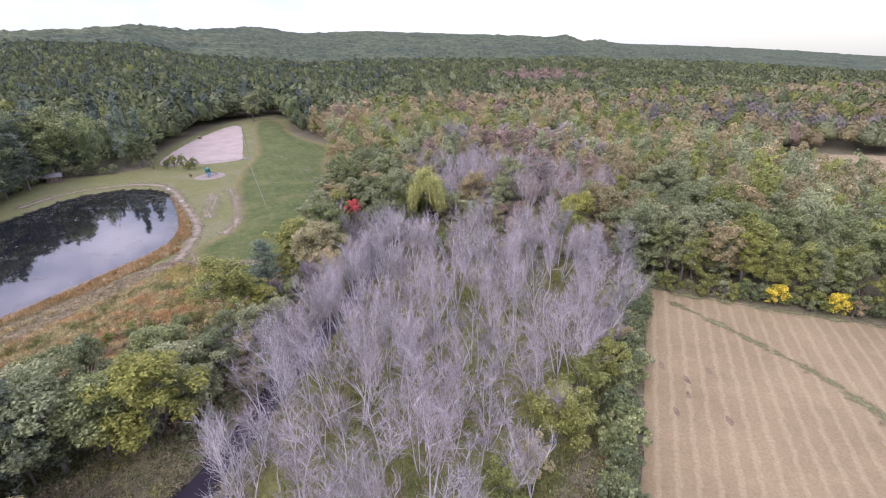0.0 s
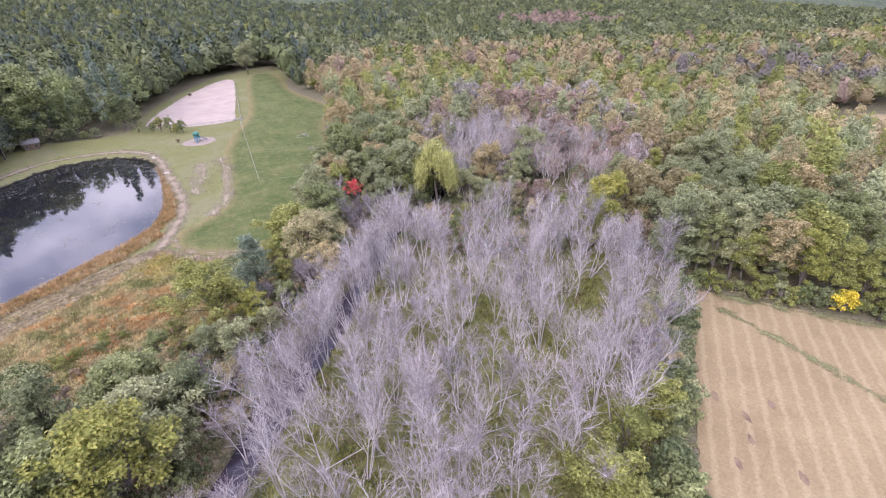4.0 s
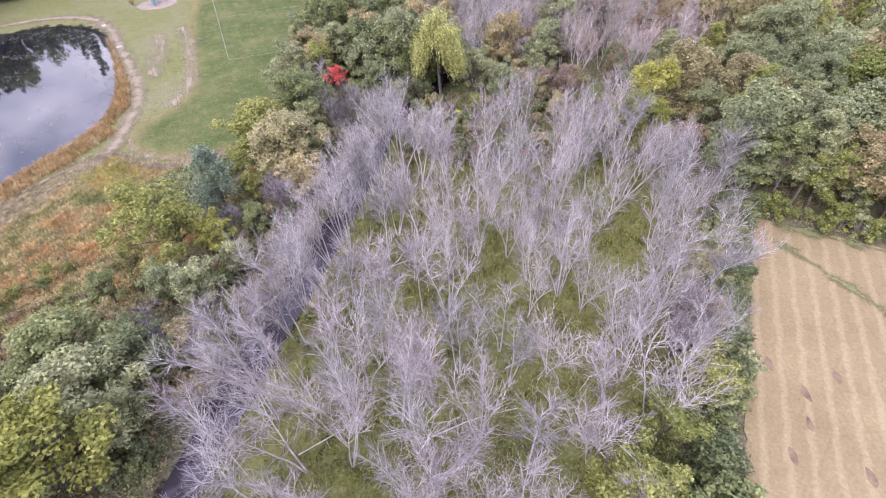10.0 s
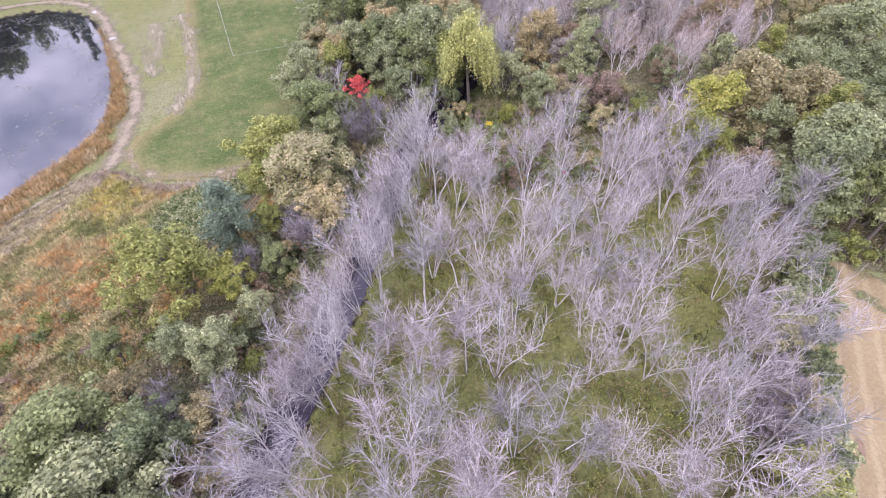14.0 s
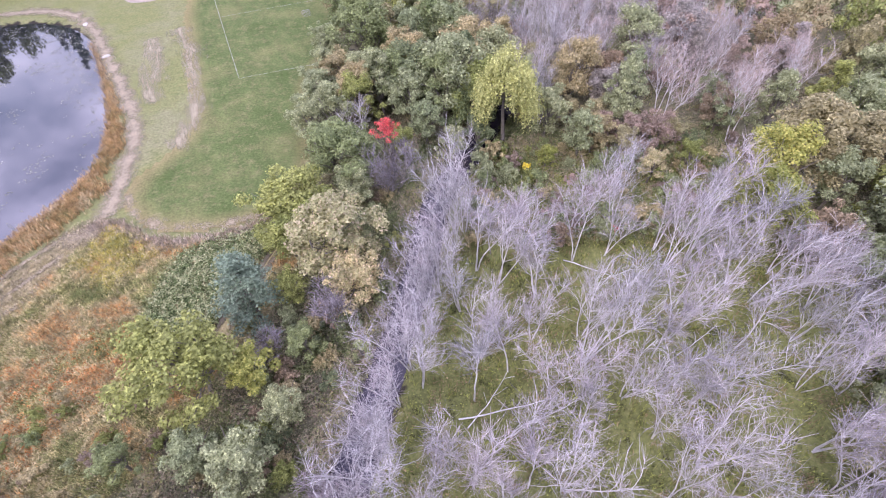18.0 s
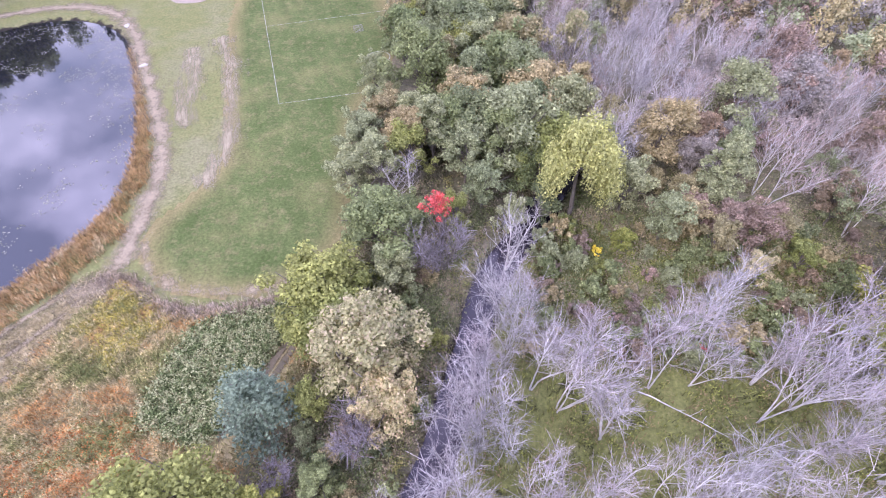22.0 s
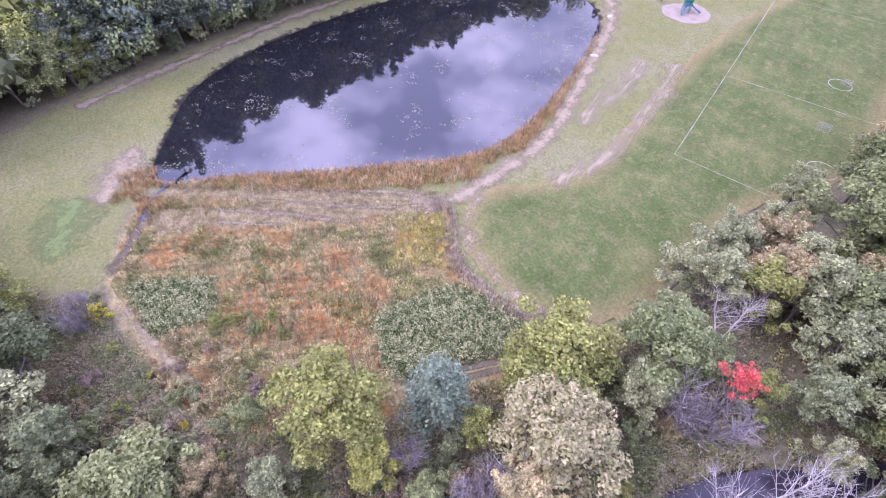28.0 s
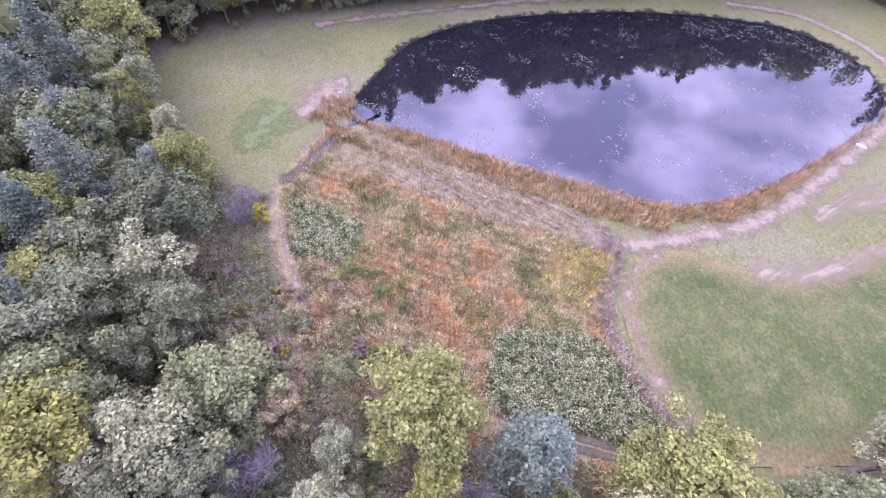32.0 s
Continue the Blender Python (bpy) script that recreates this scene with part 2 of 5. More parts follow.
def smooth_line(points, step=1.0):
    pts = [points[0], *points, points[-1]]
    out = []
    for k in range(1, len(pts) - 2):
        a, b, c, d = (np.array(pts[k + j - 1], float) for j in range(4))
        m = max(2, int(np.linalg.norm(c - b) / step))
        for q in range(m):
            u = q / m
            out.append(0.5 * (2 * b + (c - a) * u + (2 * a - 5 * b + 4 * c - d) * u * u + (3 * b - a - 3 * c + d) * u**3))
    return np.array(out + [np.array(points[-1], float)])


def depth_in(loop, xy):
    """Signed distance to a closed loop, positive inside, for many points."""
    xy = np.asarray(xy, float)
    inside = np.zeros(len(xy), bool)
    best = np.full(len(xy), 1e9)
    for a, b in zip(loop, np.roll(loop, -1, axis=0)):
        d = b - a
        u = np.clip(((xy - a) @ d) / (d @ d + 1e-12), 0, 1)
        best = np.minimum(best, ((xy - a - u[:, None] * d) ** 2).sum(1))
        if abs(d[1]) > 1e-9:
            cross = (a[1] > xy[:, 1]) != (b[1] > xy[:, 1])
            inside ^= cross & (xy[:, 0] < d[0] * (xy[:, 1] - a[1]) / d[1] + a[0])
    return np.where(inside, 1, -1) * np.sqrt(best)


def far_from(line, xy):
    xy = np.asarray(xy, float)
    best = np.full(len(xy), 1e9)
    for a, b in zip(line[:-1], line[1:]):
        d = b - a
        u = np.clip(((xy - a) @ d) / (d @ d + 1e-12), 0, 1)
        best = np.minimum(best, ((xy - a - u[:, None] * d) ** 2).sum(1))
    return np.sqrt(best)


pond_loop = smooth_loop(POND, 3.0)
stream_line = smooth_line(STREAM, 3.0)
zone_loops = {"park": smooth_loop(PARK, 4), "lawn": smooth_loop(LAWN, 4), "scrub": smooth_loop(SCRUB, 4), "field": np.array(FIELD, float),
              "far_field": smooth_loop(FAR_FIELD, 6), "sand": smooth_loop(SAND, 6), "swamp": smooth_loop(SWAMP, 4), "pond": pond_loop}


def zones(xy):
    return {k: depth_in(v, xy) for k, v in zone_loops.items()}


CREST_AZ = [-60, -46, -39.5, -35, -29.7, -25.6, -19.2, -14.8, -7.6, 1.7, 9.8, 12, 14, 15.8, 17.5, 19.9, 28, 35, 41.9, 60]
CREST_UP = [1.8, 2.2, 2.35, 2.5, 2.9, 2.3, 2.5, 1.75, 1.85, 1.35, 0.95, 0.72, 0.95, 0.2, 0.35, -0.4, -1.35, -2.4, -3.7, -4.2]


def hills(x, y):
    """The far land: a long uneven ridge ahead and to the left, falling away to the right; level ground near."""
    r, az = np.hypot(x, y), np.degrees(np.arctan2(x, y))
    out = np.interp(az, [-30, -12], [1600.0, 2750.0])
    crest = 34 + out * np.tan(np.radians(np.interp(az, CREST_AZ, CREST_UP)))
    rise = np.clip((r - 520) / (out - 520), 0, 1)
    fold = 9 * np.sin(r * 0.006 + az * 0.12) * np.clip(rise * (1 - rise) * 4, 0, 1) * np.clip((-az - 2) / 20, 0, 1)
    return crest * rise**1.3 + fold


def ground_z(x, y):
    xy = np.stack([np.atleast_1d(x), np.atleast_1d(y)], -1).astype(float)
    z = hills(xy[:, 0], xy[:, 1])
    near = (np.abs(xy[:, 0] + 40) < 160) & (np.abs(xy[:, 1] - 130) < 150)
    if near.any():
        q = xy[near]
        d = depth_in(pond_loop, q)
        s = far_from(stream_line, q)
        z[near] -= 1.3 * np.clip((d + 0.8) / 3.5, 0, 1) + 1.1 * np.clip((3.3 - s) / 1.6, 0, 1)
    return z


# ---- mesh helpers ----


def mesh_of(name, verts, faces, material, smooth=False):
    """faces: an array (n, 3) or (n, 4)."""
    verts, faces = np.asarray(verts, np.float32), np.asarray(faces, np.int32)
    me = bpy.data.meshes.new(name)
    n, k = faces.shape
    me.vertices.add(len(verts))
    me.vertices.foreach_set("co", verts.ravel())
    me.loops.add(n * k)
    me.loops.foreach_set("vertex_index", faces.ravel())
    me.polygons.add(n)
    me.polygons.foreach_set("loop_start", np.arange(0, n * k, k, dtype=np.int32))
    if smooth:
        me.polygons.foreach_set("use_smooth", np.ones(n, bool))
    me.update(calc_edges=True)
    me.materials.append(material)
    return me


def part(name, data, parent, label="", material=None):
    ob = new(name, data)
    ob.parent = parent
    if material:
        ob.material_slots[0].link = "OBJECT"
        ob.material_slots[0].material = material
    if label:
        ob["label"] = label
    return ob


def sheet(name, loop, z, material, label, category, thick=0.25):
    """A flat piece of ground with an uneven edge, a little above the land and going down into it."""
    bm = bmesh.new()
    top = [bm.verts.new((p[0], p[1], z)) for p in loop]
    low = [bm.verts.new((p[0], p[1], z - thick)) for p in loop]
    edges = [bm.edges.new((top[k], top[(k + 1) % len(top)])) for k in range(len(top))]
    bmesh.ops.triangle_fill(bm, use_beauty=True, edges=edges)
    for k in range(len(top)):
        j = (k + 1) % len(top)
        bm.faces.new((top[k], low[k], low[j], top[j]))
    bmesh.ops.recalc_face_normals(bm, faces=bm.faces)
    me = bpy.data.meshes.new(name)
    bm.to_mesh(me)
    bm.free()
    me.materials.append(material)
    return tagged(new(name, me), label, category, kind="structure")


def ribbon_loop(line, width, seed=0, wobble=0.5):
    """The outline of a strip of uneven width along a line."""
    d = np.gradient(line, axis=0)
    d /= np.linalg.norm(d, axis=1)[:, None] + 1e-9
    side = np.stack([-d[:, 1], d[:, 0]], 1)
    wl = np.array([1 + wobble * noise.noise(Vector((p[0] * 0.3, p[1] * 0.3, seed))) + 0.4 * wobble * noise.noise(Vector((p[0] * 1.2, p[1] * 1.2, seed))) for p in line])
    wr = np.array([1 + wobble * noise.noise(Vector((p[0] * 0.3, p[1] * 0.3, seed + 9))) + 0.4 * wobble * noise.noise(Vector((p[0] * 1.2, p[1] * 1.2, seed + 5))) for p in line])
    return np.concatenate([line + side * (wl * width / 2)[:, None], (line - side * (wr * width / 2)[:, None])[::-1]])


# ---- ground: one sheet to the horizon ----


def axis_steps(lo, hi, fine, far):
    inner = list(np.arange(lo, hi + fine, fine))
    out, s, p = [], fine, inner[-1]
    while p < far:
        s *= 1.13
        p += s
        out.append(p)
    back, s, p = [], fine, inner[0]
    while p > -far:
        s *= 1.13
        p -= s
        back.append(p)
    return np.array(back[::-1] + inner + out)


gx, gy = axis_steps(-180, 60, 1.6, 4200), axis_steps(30, 250, 1.6, 4200)
XX, YY = np.meshgrid(gx, gy)
flat = np.stack([XX.ravel(), YY.ravel()], -1)
zz = ground_z(flat[:, 0], flat[:, 1])
small = np.array([noise.noise(Vector((p[0] * 0.15, p[1] * 0.15, 2.0))) for p in flat]) * 0.05
nx, ny = len(gx), len(gy)
ids = np.arange(nx * ny).reshape(ny, nx)
quads = np.stack([ids[:-1, :-1], ids[:-1, 1:], ids[1:, 1:], ids[1:, :-1]], -1).reshape(-1, 4)
zn = zones(flat)
sheet_zone = np.maximum.reduce([zn["lawn"], zn["field"], zn["sand"]]) > -4
zz = zz + np.where(sheet_zone, -0.12, small)

m_ground, nt, bs = nodes_of("ground_cover")
pos, _ = place_of(nt)
rag = add_math(nt, "MULTIPLY", add_math(nt, "SUBTRACT", add_noise(nt, 0.35, 6.0, 0.7, pos), 0.5), 7.0)


def zone_fac(key, soft=1.5):
    at = nt.nodes.new("ShaderNodeAttribute")
    at.attribute_name = key
    s = add_math(nt, "ADD", at.outputs["Fac"], rag)
    return add_math(nt, "ADD", add_math(nt, "DIVIDE", s, soft), 0.5, clamp=True)


n_big, n_mid, n_fine = add_noise(nt, 0.06, 5, 0.65, pos), add_noise(nt, 0.5, 8, 0.78, pos), add_noise(nt, 2.2, 5, 0.75, pos)
floor_col = add_ramp(nt, n_mid, [(0.25, (0.09, 0.095, 0.05)), (0.5, (0.15, 0.14, 0.09)), (0.75, (0.22, 0.175, 0.135))])
park_col = add_mix(nt, add_ramp(nt, n_big, [(0.46, (0, 0, 0)), (0.64, (1, 1, 1))]), add_ramp(nt, n_mid, [(0.3, (0.115, 0.14, 0.055)), (0.7, (0.19, 0.18, 0.08))]),
                   add_ramp(nt, n_mid, [(0.3, (0.145, 0.155, 0.075)), (0.7, (0.21, 0.195, 0.115))]))
scrub_col = add_ramp(nt, n_mid, [(0.25, (0.19, 0.18, 0.08)), (0.5, (0.29, 0.24, 0.13)), (0.75, (0.38, 0.33, 0.20))])
swamp_col = add_ramp(nt, n_mid, [(0.28, (0.09, 0.095, 0.04)), (0.5, (0.16, 0.17, 0.06)), (0.7, (0.21, 0.20, 0.09)), (0.85, (0.23, 0.16, 0.11))])
col = add_mix(nt, zone_fac("park"), floor_col, park_col)
col = add_mix(nt, zone_fac("scrub"), col, scrub_col)
col = add_mix(nt, zone_fac("swamp"), col, swamp_col)
col = add_mix(nt, zone_fac("wet", 0.8), col, (0.03, 0.026, 0.022))
col = add_mix(nt, 1.0, col, add_ramp(nt, n_fine, [(0.3, (0.6, 0.6, 0.6)), (0.7, (1.38, 1.38, 1.38))]), "MULTIPLY")
nt.links.new(col, bs.inputs["Base Color"])
bs.inputs["Roughness"].default_value = 0.95
bs.inputs["Specular IOR Level"].default_value = 0.1
add_bump(nt, bs, n_fine, 0.6, 0.12)
me = mesh_of("ground", np.column_stack([flat, zz]), quads, m_ground, smooth=True)
wet = np.maximum(zn["pond"] + 0.3, 2.4 - far_from(stream_line, flat))
for key, val in (("park", zn["park"]), ("scrub", zn["scrub"]), ("swamp", zn["swamp"]), ("wet", wet)):
    at = me.attributes.new(key, "FLOAT", "POINT")
    at.data.foreach_set("value", np.clip(val, -20, 20).astype(np.float32))
ground = tagged(new("ground", me), "rough grass, leaf litter and mossy swamp floor", "ground", kind="structure")

# ---- water ----
m_water, nt, bs = nodes_of("dark_pond_water")
pos, _ = place_of(nt)
bs.inputs["Base Color"].default_value = (0.012, 0.012, 0.016, 1)
bs.inputs["Roughness"].default_value = 0.03
bs.inputs["IOR"].default_value = 1.6
bs.inputs["Specular IOR Level"].default_value = 1.0
bs.inputs["Specular Tint"].default_value = (0.9, 0.9, 1.0, 1)
add_bump(nt, bs, add_noise(nt, 0.9, 3, 0.5, pos), 0.05, 0.05)
m_stream = m_water.copy()
m_stream.name = "dark_stream_water"
b_str = m_stream.node_tree.nodes["Principled BSDF"]
b_str.inputs["IOR"].default_value, b_str.inputs["Roughness"].default_value, b_str.inputs["Specular IOR Level"].default_value = 1.36, 0.08, 0.6
b_str.inputs["Base Color"].default_value = (0.035, 0.03, 0.042, 1)


def water(name, loop, z, label, category, material):
    bm = bmesh.new()
    vs = [bm.verts.new((p[0], p[1], z)) for p in loop]
    es = [bm.edges.new((vs[k], vs[(k + 1) % len(vs)])) for k in range(len(vs))]
    bmesh.ops.triangle_fill(bm, use_beauty=True, edges=es)
    for f in bm.faces:
        if f.normal.z < 0:
            f.normal_flip()
    me = bpy.data.meshes.new(name)
    bm.to_mesh(me)
    bm.free()
    me.materials.append(material)
    return tagged(new(name, me), label, category, kind="structure")


def offset_loop(loop, d):
    t = np.roll(loop, -1, 0) - np.roll(loop, 1, 0)
    t /= np.linalg.norm(t, axis=1)[:, None]
    return loop + np.stack([t[:, 1], -t[:, 0]], 1) * d


pond = water("pond", offset_loop(pond_loop, -1.5 if depth_in(pond_loop, offset_loop(pond_loop, -0.2)[:1])[0] < 0 else 1.5), -0.42, "still dark pond reflecting the cloudy sky", "pond", m_water)
stream = water("stream", ribbon_loop(stream_line, 4.4, 3, 0.25), -0.55, "dark narrow stream beside the dead trees", "stream", m_stream)

# ---- lawns, field, sand, paths ----
m_lawn, nt, bs = nodes_of("mown_grass")
pos, _ = place_of(nt)
a1, a2, a3 = add_noise(nt, 0.09, 6, 0.7, pos), add_noise(nt, 0.45, 8, 0.8, pos), add_noise(nt, 2.2, 5, 0.75, pos)
c = add_ramp(nt, a1, [(0.32, (0.06, 0.088, 0.027)), (0.5, (0.084, 0.11, 0.039)), (0.68, (0.13, 0.135, 0.056))])
c = add_mix(nt, add_ramp(nt, a2, [(0.50, (0, 0, 0)), (0.64, (0.8, 0.8, 0.8))]), c, (0.165, 0.15, 0.076))
at = nt.nodes.new("ShaderNodeAttribute")
at.attribute_name = "inner"
e = add_math(nt, "ADD", at.outputs["Fac"], add_math(nt, "MULTIPLY", add_math(nt, "SUBTRACT", a2, 0.5), 9.0))
e = add_math(nt, "DIVIDE", e, 4.6, clamp=True)
dry = add_ramp(nt, a2, [(0.35, (0.16, 0.15, 0.066)), (0.6, (0.245, 0.19, 0.10))])
c = add_mix(nt, e, dry, c)
c = add_mix(nt, 1.0, c, add_ramp(nt, a3, [(0.32, (0.66, 0.66, 0.66)), (0.68, (1.32, 1.32, 1.32))]), "MULTIPLY")
c = add_mix(nt, 1.0, c, streaks(nt, pos, 116, 0.45, 0.9, 1.1), "MULTIPLY")
nt.links.new(c, bs.inputs["Base Color"])
bs.inputs["Roughness"].default_value = 0.95
bs.inputs["Specular IOR Level"].default_value = 0.1
add_bump(nt, bs, a3, 0.6, 0.06)
lx, ly = np.meshgrid(np.arange(-140, -36, 0.9), np.arange(108, 376, 0.9))
lxy = np.stack([lx.ravel(), ly.ravel()], -1)
lin = depth_in(smooth_loop(LAWN, 2.0, 0.6, 1), lxy)
lid = np.arange(lx.size).reshape(lx.shape)
lq = np.stack([lid[:-1, :-1], lid[:-1, 1:], lid[1:, 1:], lid[1:, :-1]], -1).reshape(-1, 4)
lq = lq[(lin[lq] > 0).all(1)]
keep_v = np.unique(lq)
back = np.zeros(lx.size, int)
back[keep_v] = np.arange(len(keep_v))
lz = 0.035 - 0.12 * np.clip(1 - lin[keep_v] / 0.9, 0, 1)
me = mesh_of("lawn", np.column_stack([lxy[keep_v], lz]), back[lq], m_lawn, True)
at = me.attributes.new("inner", "FLOAT", "POINT")
at.data.foreach_set("value", np.clip(lin[keep_v], 0, 30).astype(np.float32))
lawn = tagged(new("lawn", me), "green mown sports lawn with a dry tan edge", "lawn", kind="structure")

m_field, nt, bs = nodes_of("stubble_field")
pos, _ = place_of(nt)
mp = nt.nodes.new("ShaderNodeMapping")
mp.inputs["Rotation"].default_value = (0, 0, radians(22.4))
nt.links.new(pos, mp.inputs["Vector"])
wv = nt.nodes.new("ShaderNodeTexWave")
wv.inputs["Scale"].default_value, wv.inputs["Distortion"].default_value, wv.inputs["Detail"].default_value, wv.inputs["Detail Scale"].default_value = 0.135, 1.6, 5.0, 3.0
nt.links.new(mp.outputs["Vector"], wv.inputs["Vector"])
b1, b2, b3 = add_noise(nt, 0.09, 7, 0.72, pos), add_noise(nt, 0.8, 5, 0.7, pos), add_noise(nt, 2.4, 6, 0.8, pos)
c = add_ramp(nt, b1, [(0.3, (0.20, 0.148, 0.078)), (0.7, (0.285, 0.22, 0.122))])
c = add_mix(nt, add_ramp(nt, wv.outputs["Fac"], [(0.62, (0, 0, 0)), (0.97, (0.34, 0.34, 0.34))]), c, (0.38, 0.315, 0.19))
c = add_mix(nt, add_ramp(nt, b2, [(0.66, (0, 0, 0)), (0.78, (0.8, 0.8, 0.8))]), c, (0.15, 0.10, 0.065))
c = add_mix(nt, 1.0, c, add_ramp(nt, b3, [(0.25, (0.7, 0.7, 0.7)), (0.75, (1.3, 1.3, 1.3))]), "MULTIPLY")
nt.links.new(c, bs.inputs["Base Color"])
bs.inputs["Roughness"].default_value = 0.95
add_bump(nt, bs, b3, 0.5, 0.08)
field_loop = np.concatenate([np.linspace(a, b, max(2, int(np.linalg.norm(np.subtract(b, a)))), endpoint=False) for a, b in zip(FIELD, FIELD[1:] + FIELD[:1])])
field_loop = np.array([p + 0.5 * np.array(noise.noise_vector(Vector((p[0] * 0.5, p[1] * 0.5, 0)))[:2]) for p in field_loop])
crop_field = sheet("crop_field", field_loop, 0.03, m_field, "harvested tan stubble field with faint rows", "field")
far_field = sheet("far_field", smooth_loop(FAR_FIELD, 3, 0.8, 4), 1.2, m_field, "distant tan hay field between woods", "field", thick=2.5)



def worn_mat(name, a, b_col, cover=0.0, fine=3.0, gaps=3.5, along=None):
    """Worn ground that thins out raggedly towards the edges of its strip."""
    m = solid_mat(name, a, b_col, 0.35, bump=0.4, fine=fine)
    nt = m.node_tree
    pos, _ = place_of(nt)
    if along is not None:
        for turn_, sc_ in ((-radians(along), (1, 1, 1)), (0.0, (0.16, 1, 1))):
            mp_ = nt.nodes.new("ShaderNodeMapping")
            mp_.inputs["Rotation"].default_value, mp_.inputs["Scale"].default_value = (0, 0, turn_), sc_
            nt.links.new(pos, mp_.inputs["Vector"])
            pos = mp_.outputs["Vector"]
    at = nt.nodes.new("ShaderNodeAttribute")
    at.attribute_name = "inner"
    n = add_math(nt, "ADD", add_math(nt, "MULTIPLY", add_noise(nt, 1.3, 9.0, 0.85, pos), 3.2), -1.6 + cover)
    n = add_math(nt, "ADD", n, add_math(nt, "MULTIPLY", add_math(nt, "SUBTRACT", add_noise(nt, 0.28, 3.0, 0.6, pos), 0.5), gaps))
    f = add_math(nt, "MULTIPLY", add_math(nt, "ADD", add_math(nt, "MULTIPLY", at.outputs["Fac"], 1.5), add_math(nt, "SUBTRACT", n, 0.6)), 0.85, clamp=True)
    mx = nt.nodes.new("ShaderNodeMixShader")
    tp_ = nt.nodes.new("ShaderNodeBsdfTransparent")
    nt.links.new(f, mx.inputs["Fac"])
    nt.links.new(tp_.outputs["BSDF"], mx.inputs[1])
    nt.links.new(nt.nodes["Principled BSDF"].outputs["BSDF"], mx.inputs[2])
    nt.links.new(mx.outputs["Shader"], nt.nodes["Material Output"].inputs["Surface"])
    return m


def strip(name, pts_, w, mat_, label, z=0.05, wob=0.5, seed=1, category="path"):
    """A worn strip along a line, seven columns of faces wide, lying on the land."""
    line = smooth_line(pts_, 0.7)
    d = np.gradient(line, axis=0)
    d /= np.linalg.norm(d, axis=1)[:, None] + 1e-9
    side = np.stack([-d[:, 1], d[:, 0]], 1)
    ww = np.array([w * (1 + wob * noise.noise(Vector((p[0] * 0.3, p[1] * 0.3, seed)))) for p in line])
    u = np.linspace(-1, 1, 7)
    z = z + 0.03
    k_ = np.arange(len(line))
    taper = np.clip(np.minimum(k_, k_[::-1]) * 0.7 / min(4.0, 0.2 * 0.7 * len(line)), 0, 1) if category == "path" else np.ones(len(line))
    xy = line[:, None] + side[:, None] * (u[None, :, None] * ww[:, None, None] * 0.75)
    v = np.concatenate([xy, np.full((*xy.shape[:2], 1), z)], -1).reshape(-1, 3)
    i = np.arange(len(v)).reshape(len(line), 7)
    me_ = mesh_of(name, v, np.stack([i[:-1, :-1], i[:-1, 1:], i[1:, 1:], i[1:, :-1]], -1).reshape(-1, 4), mat_, True)
    at_ = me_.attributes.new("inner", "FLOAT", "POINT")
    at_.data.foreach_set("value", ((1 - np.abs(u))[None, :] * taper[:, None] - 0.7 * (1 - taper[:, None])).ravel().astype(np.float32))
    return tagged(new(name, me_), label, category, kind="structure")


m_sand = solid_mat("pale_gravel", (0.29, 0.235, 0.20), (0.40, 0.335, 0.285), 0.12, bump=0.3, fine=2.5)
m_dirt = worn_mat("worn_dirt", (0.185, 0.148, 0.10), (0.285, 0.235, 0.165), 0.3, gaps=2.0)
m_comb = worn_mat("combed_straw", (0.23, 0.19, 0.125), (0.34, 0.29, 0.20), 0.1, gaps=2.4, along=57)
m_straw = worn_mat("dry_straw_grass", (0.22, 0.18, 0.115), (0.32, 0.27, 0.185), -0.05, gaps=3.6)
sand_lot = sheet("gravel_lot", smooth_loop(SAND, 2.0, 0.8, 2), 0.05, m_sand, "pale bare gravel parking lot", "parking lot")
PATH = [(-97, 73.5), (-89, 87), (-83, 97), (-76, 108), (-71.5, 117), (-73, 126), (-76, 138), (-82, 149), (-89, 159), (-98, 172), (-107, 184), (-118, 193), (-132, 194), (-148, 184), (-153, 164)]
m_streak = worn_mat("streaky_dry_grass", (0.21, 0.18, 0.115), (0.30, 0.255, 0.18), -0.2, gaps=2.8, along=-65)
m_faint = worn_mat("faint_straw", (0.20, 0.16, 0.10), (0.30, 0.25, 0.17), -0.35)
pond_path = strip("dirt_path", PATH[3:], 4.2, m_dirt, "worn dirt path along the pond bank", 0.045, 0.5, 5)

# ---- plants ----
rng = np.random.default_rng(7)


def unit(n):
    v = rng.normal(size=(n, 3))
    return v / np.linalg.norm(v, axis=1)[:, None]


def leaf_tris(centres, normals, size):
    """A pointed three-cornered leaf clump at each centre, facing about its normal."""
    n = len(centres)
    size = np.broadcast_to(np.asarray(size, float), n)[:, None]
    a = np.cross(normals, unit(n))
    a /= np.linalg.norm(a, axis=1)[:, None] + 1e-9
    b = np.cross(normals, a)
    v = np.stack([centres - a * size * 0.55, centres + a * size * 0.3 - b * size * 0.38, centres + a * size * 0.42 + b * size * 0.42], 1)
    return v.reshape(-1, 3), np.arange(3 * n).reshape(-1, 3)


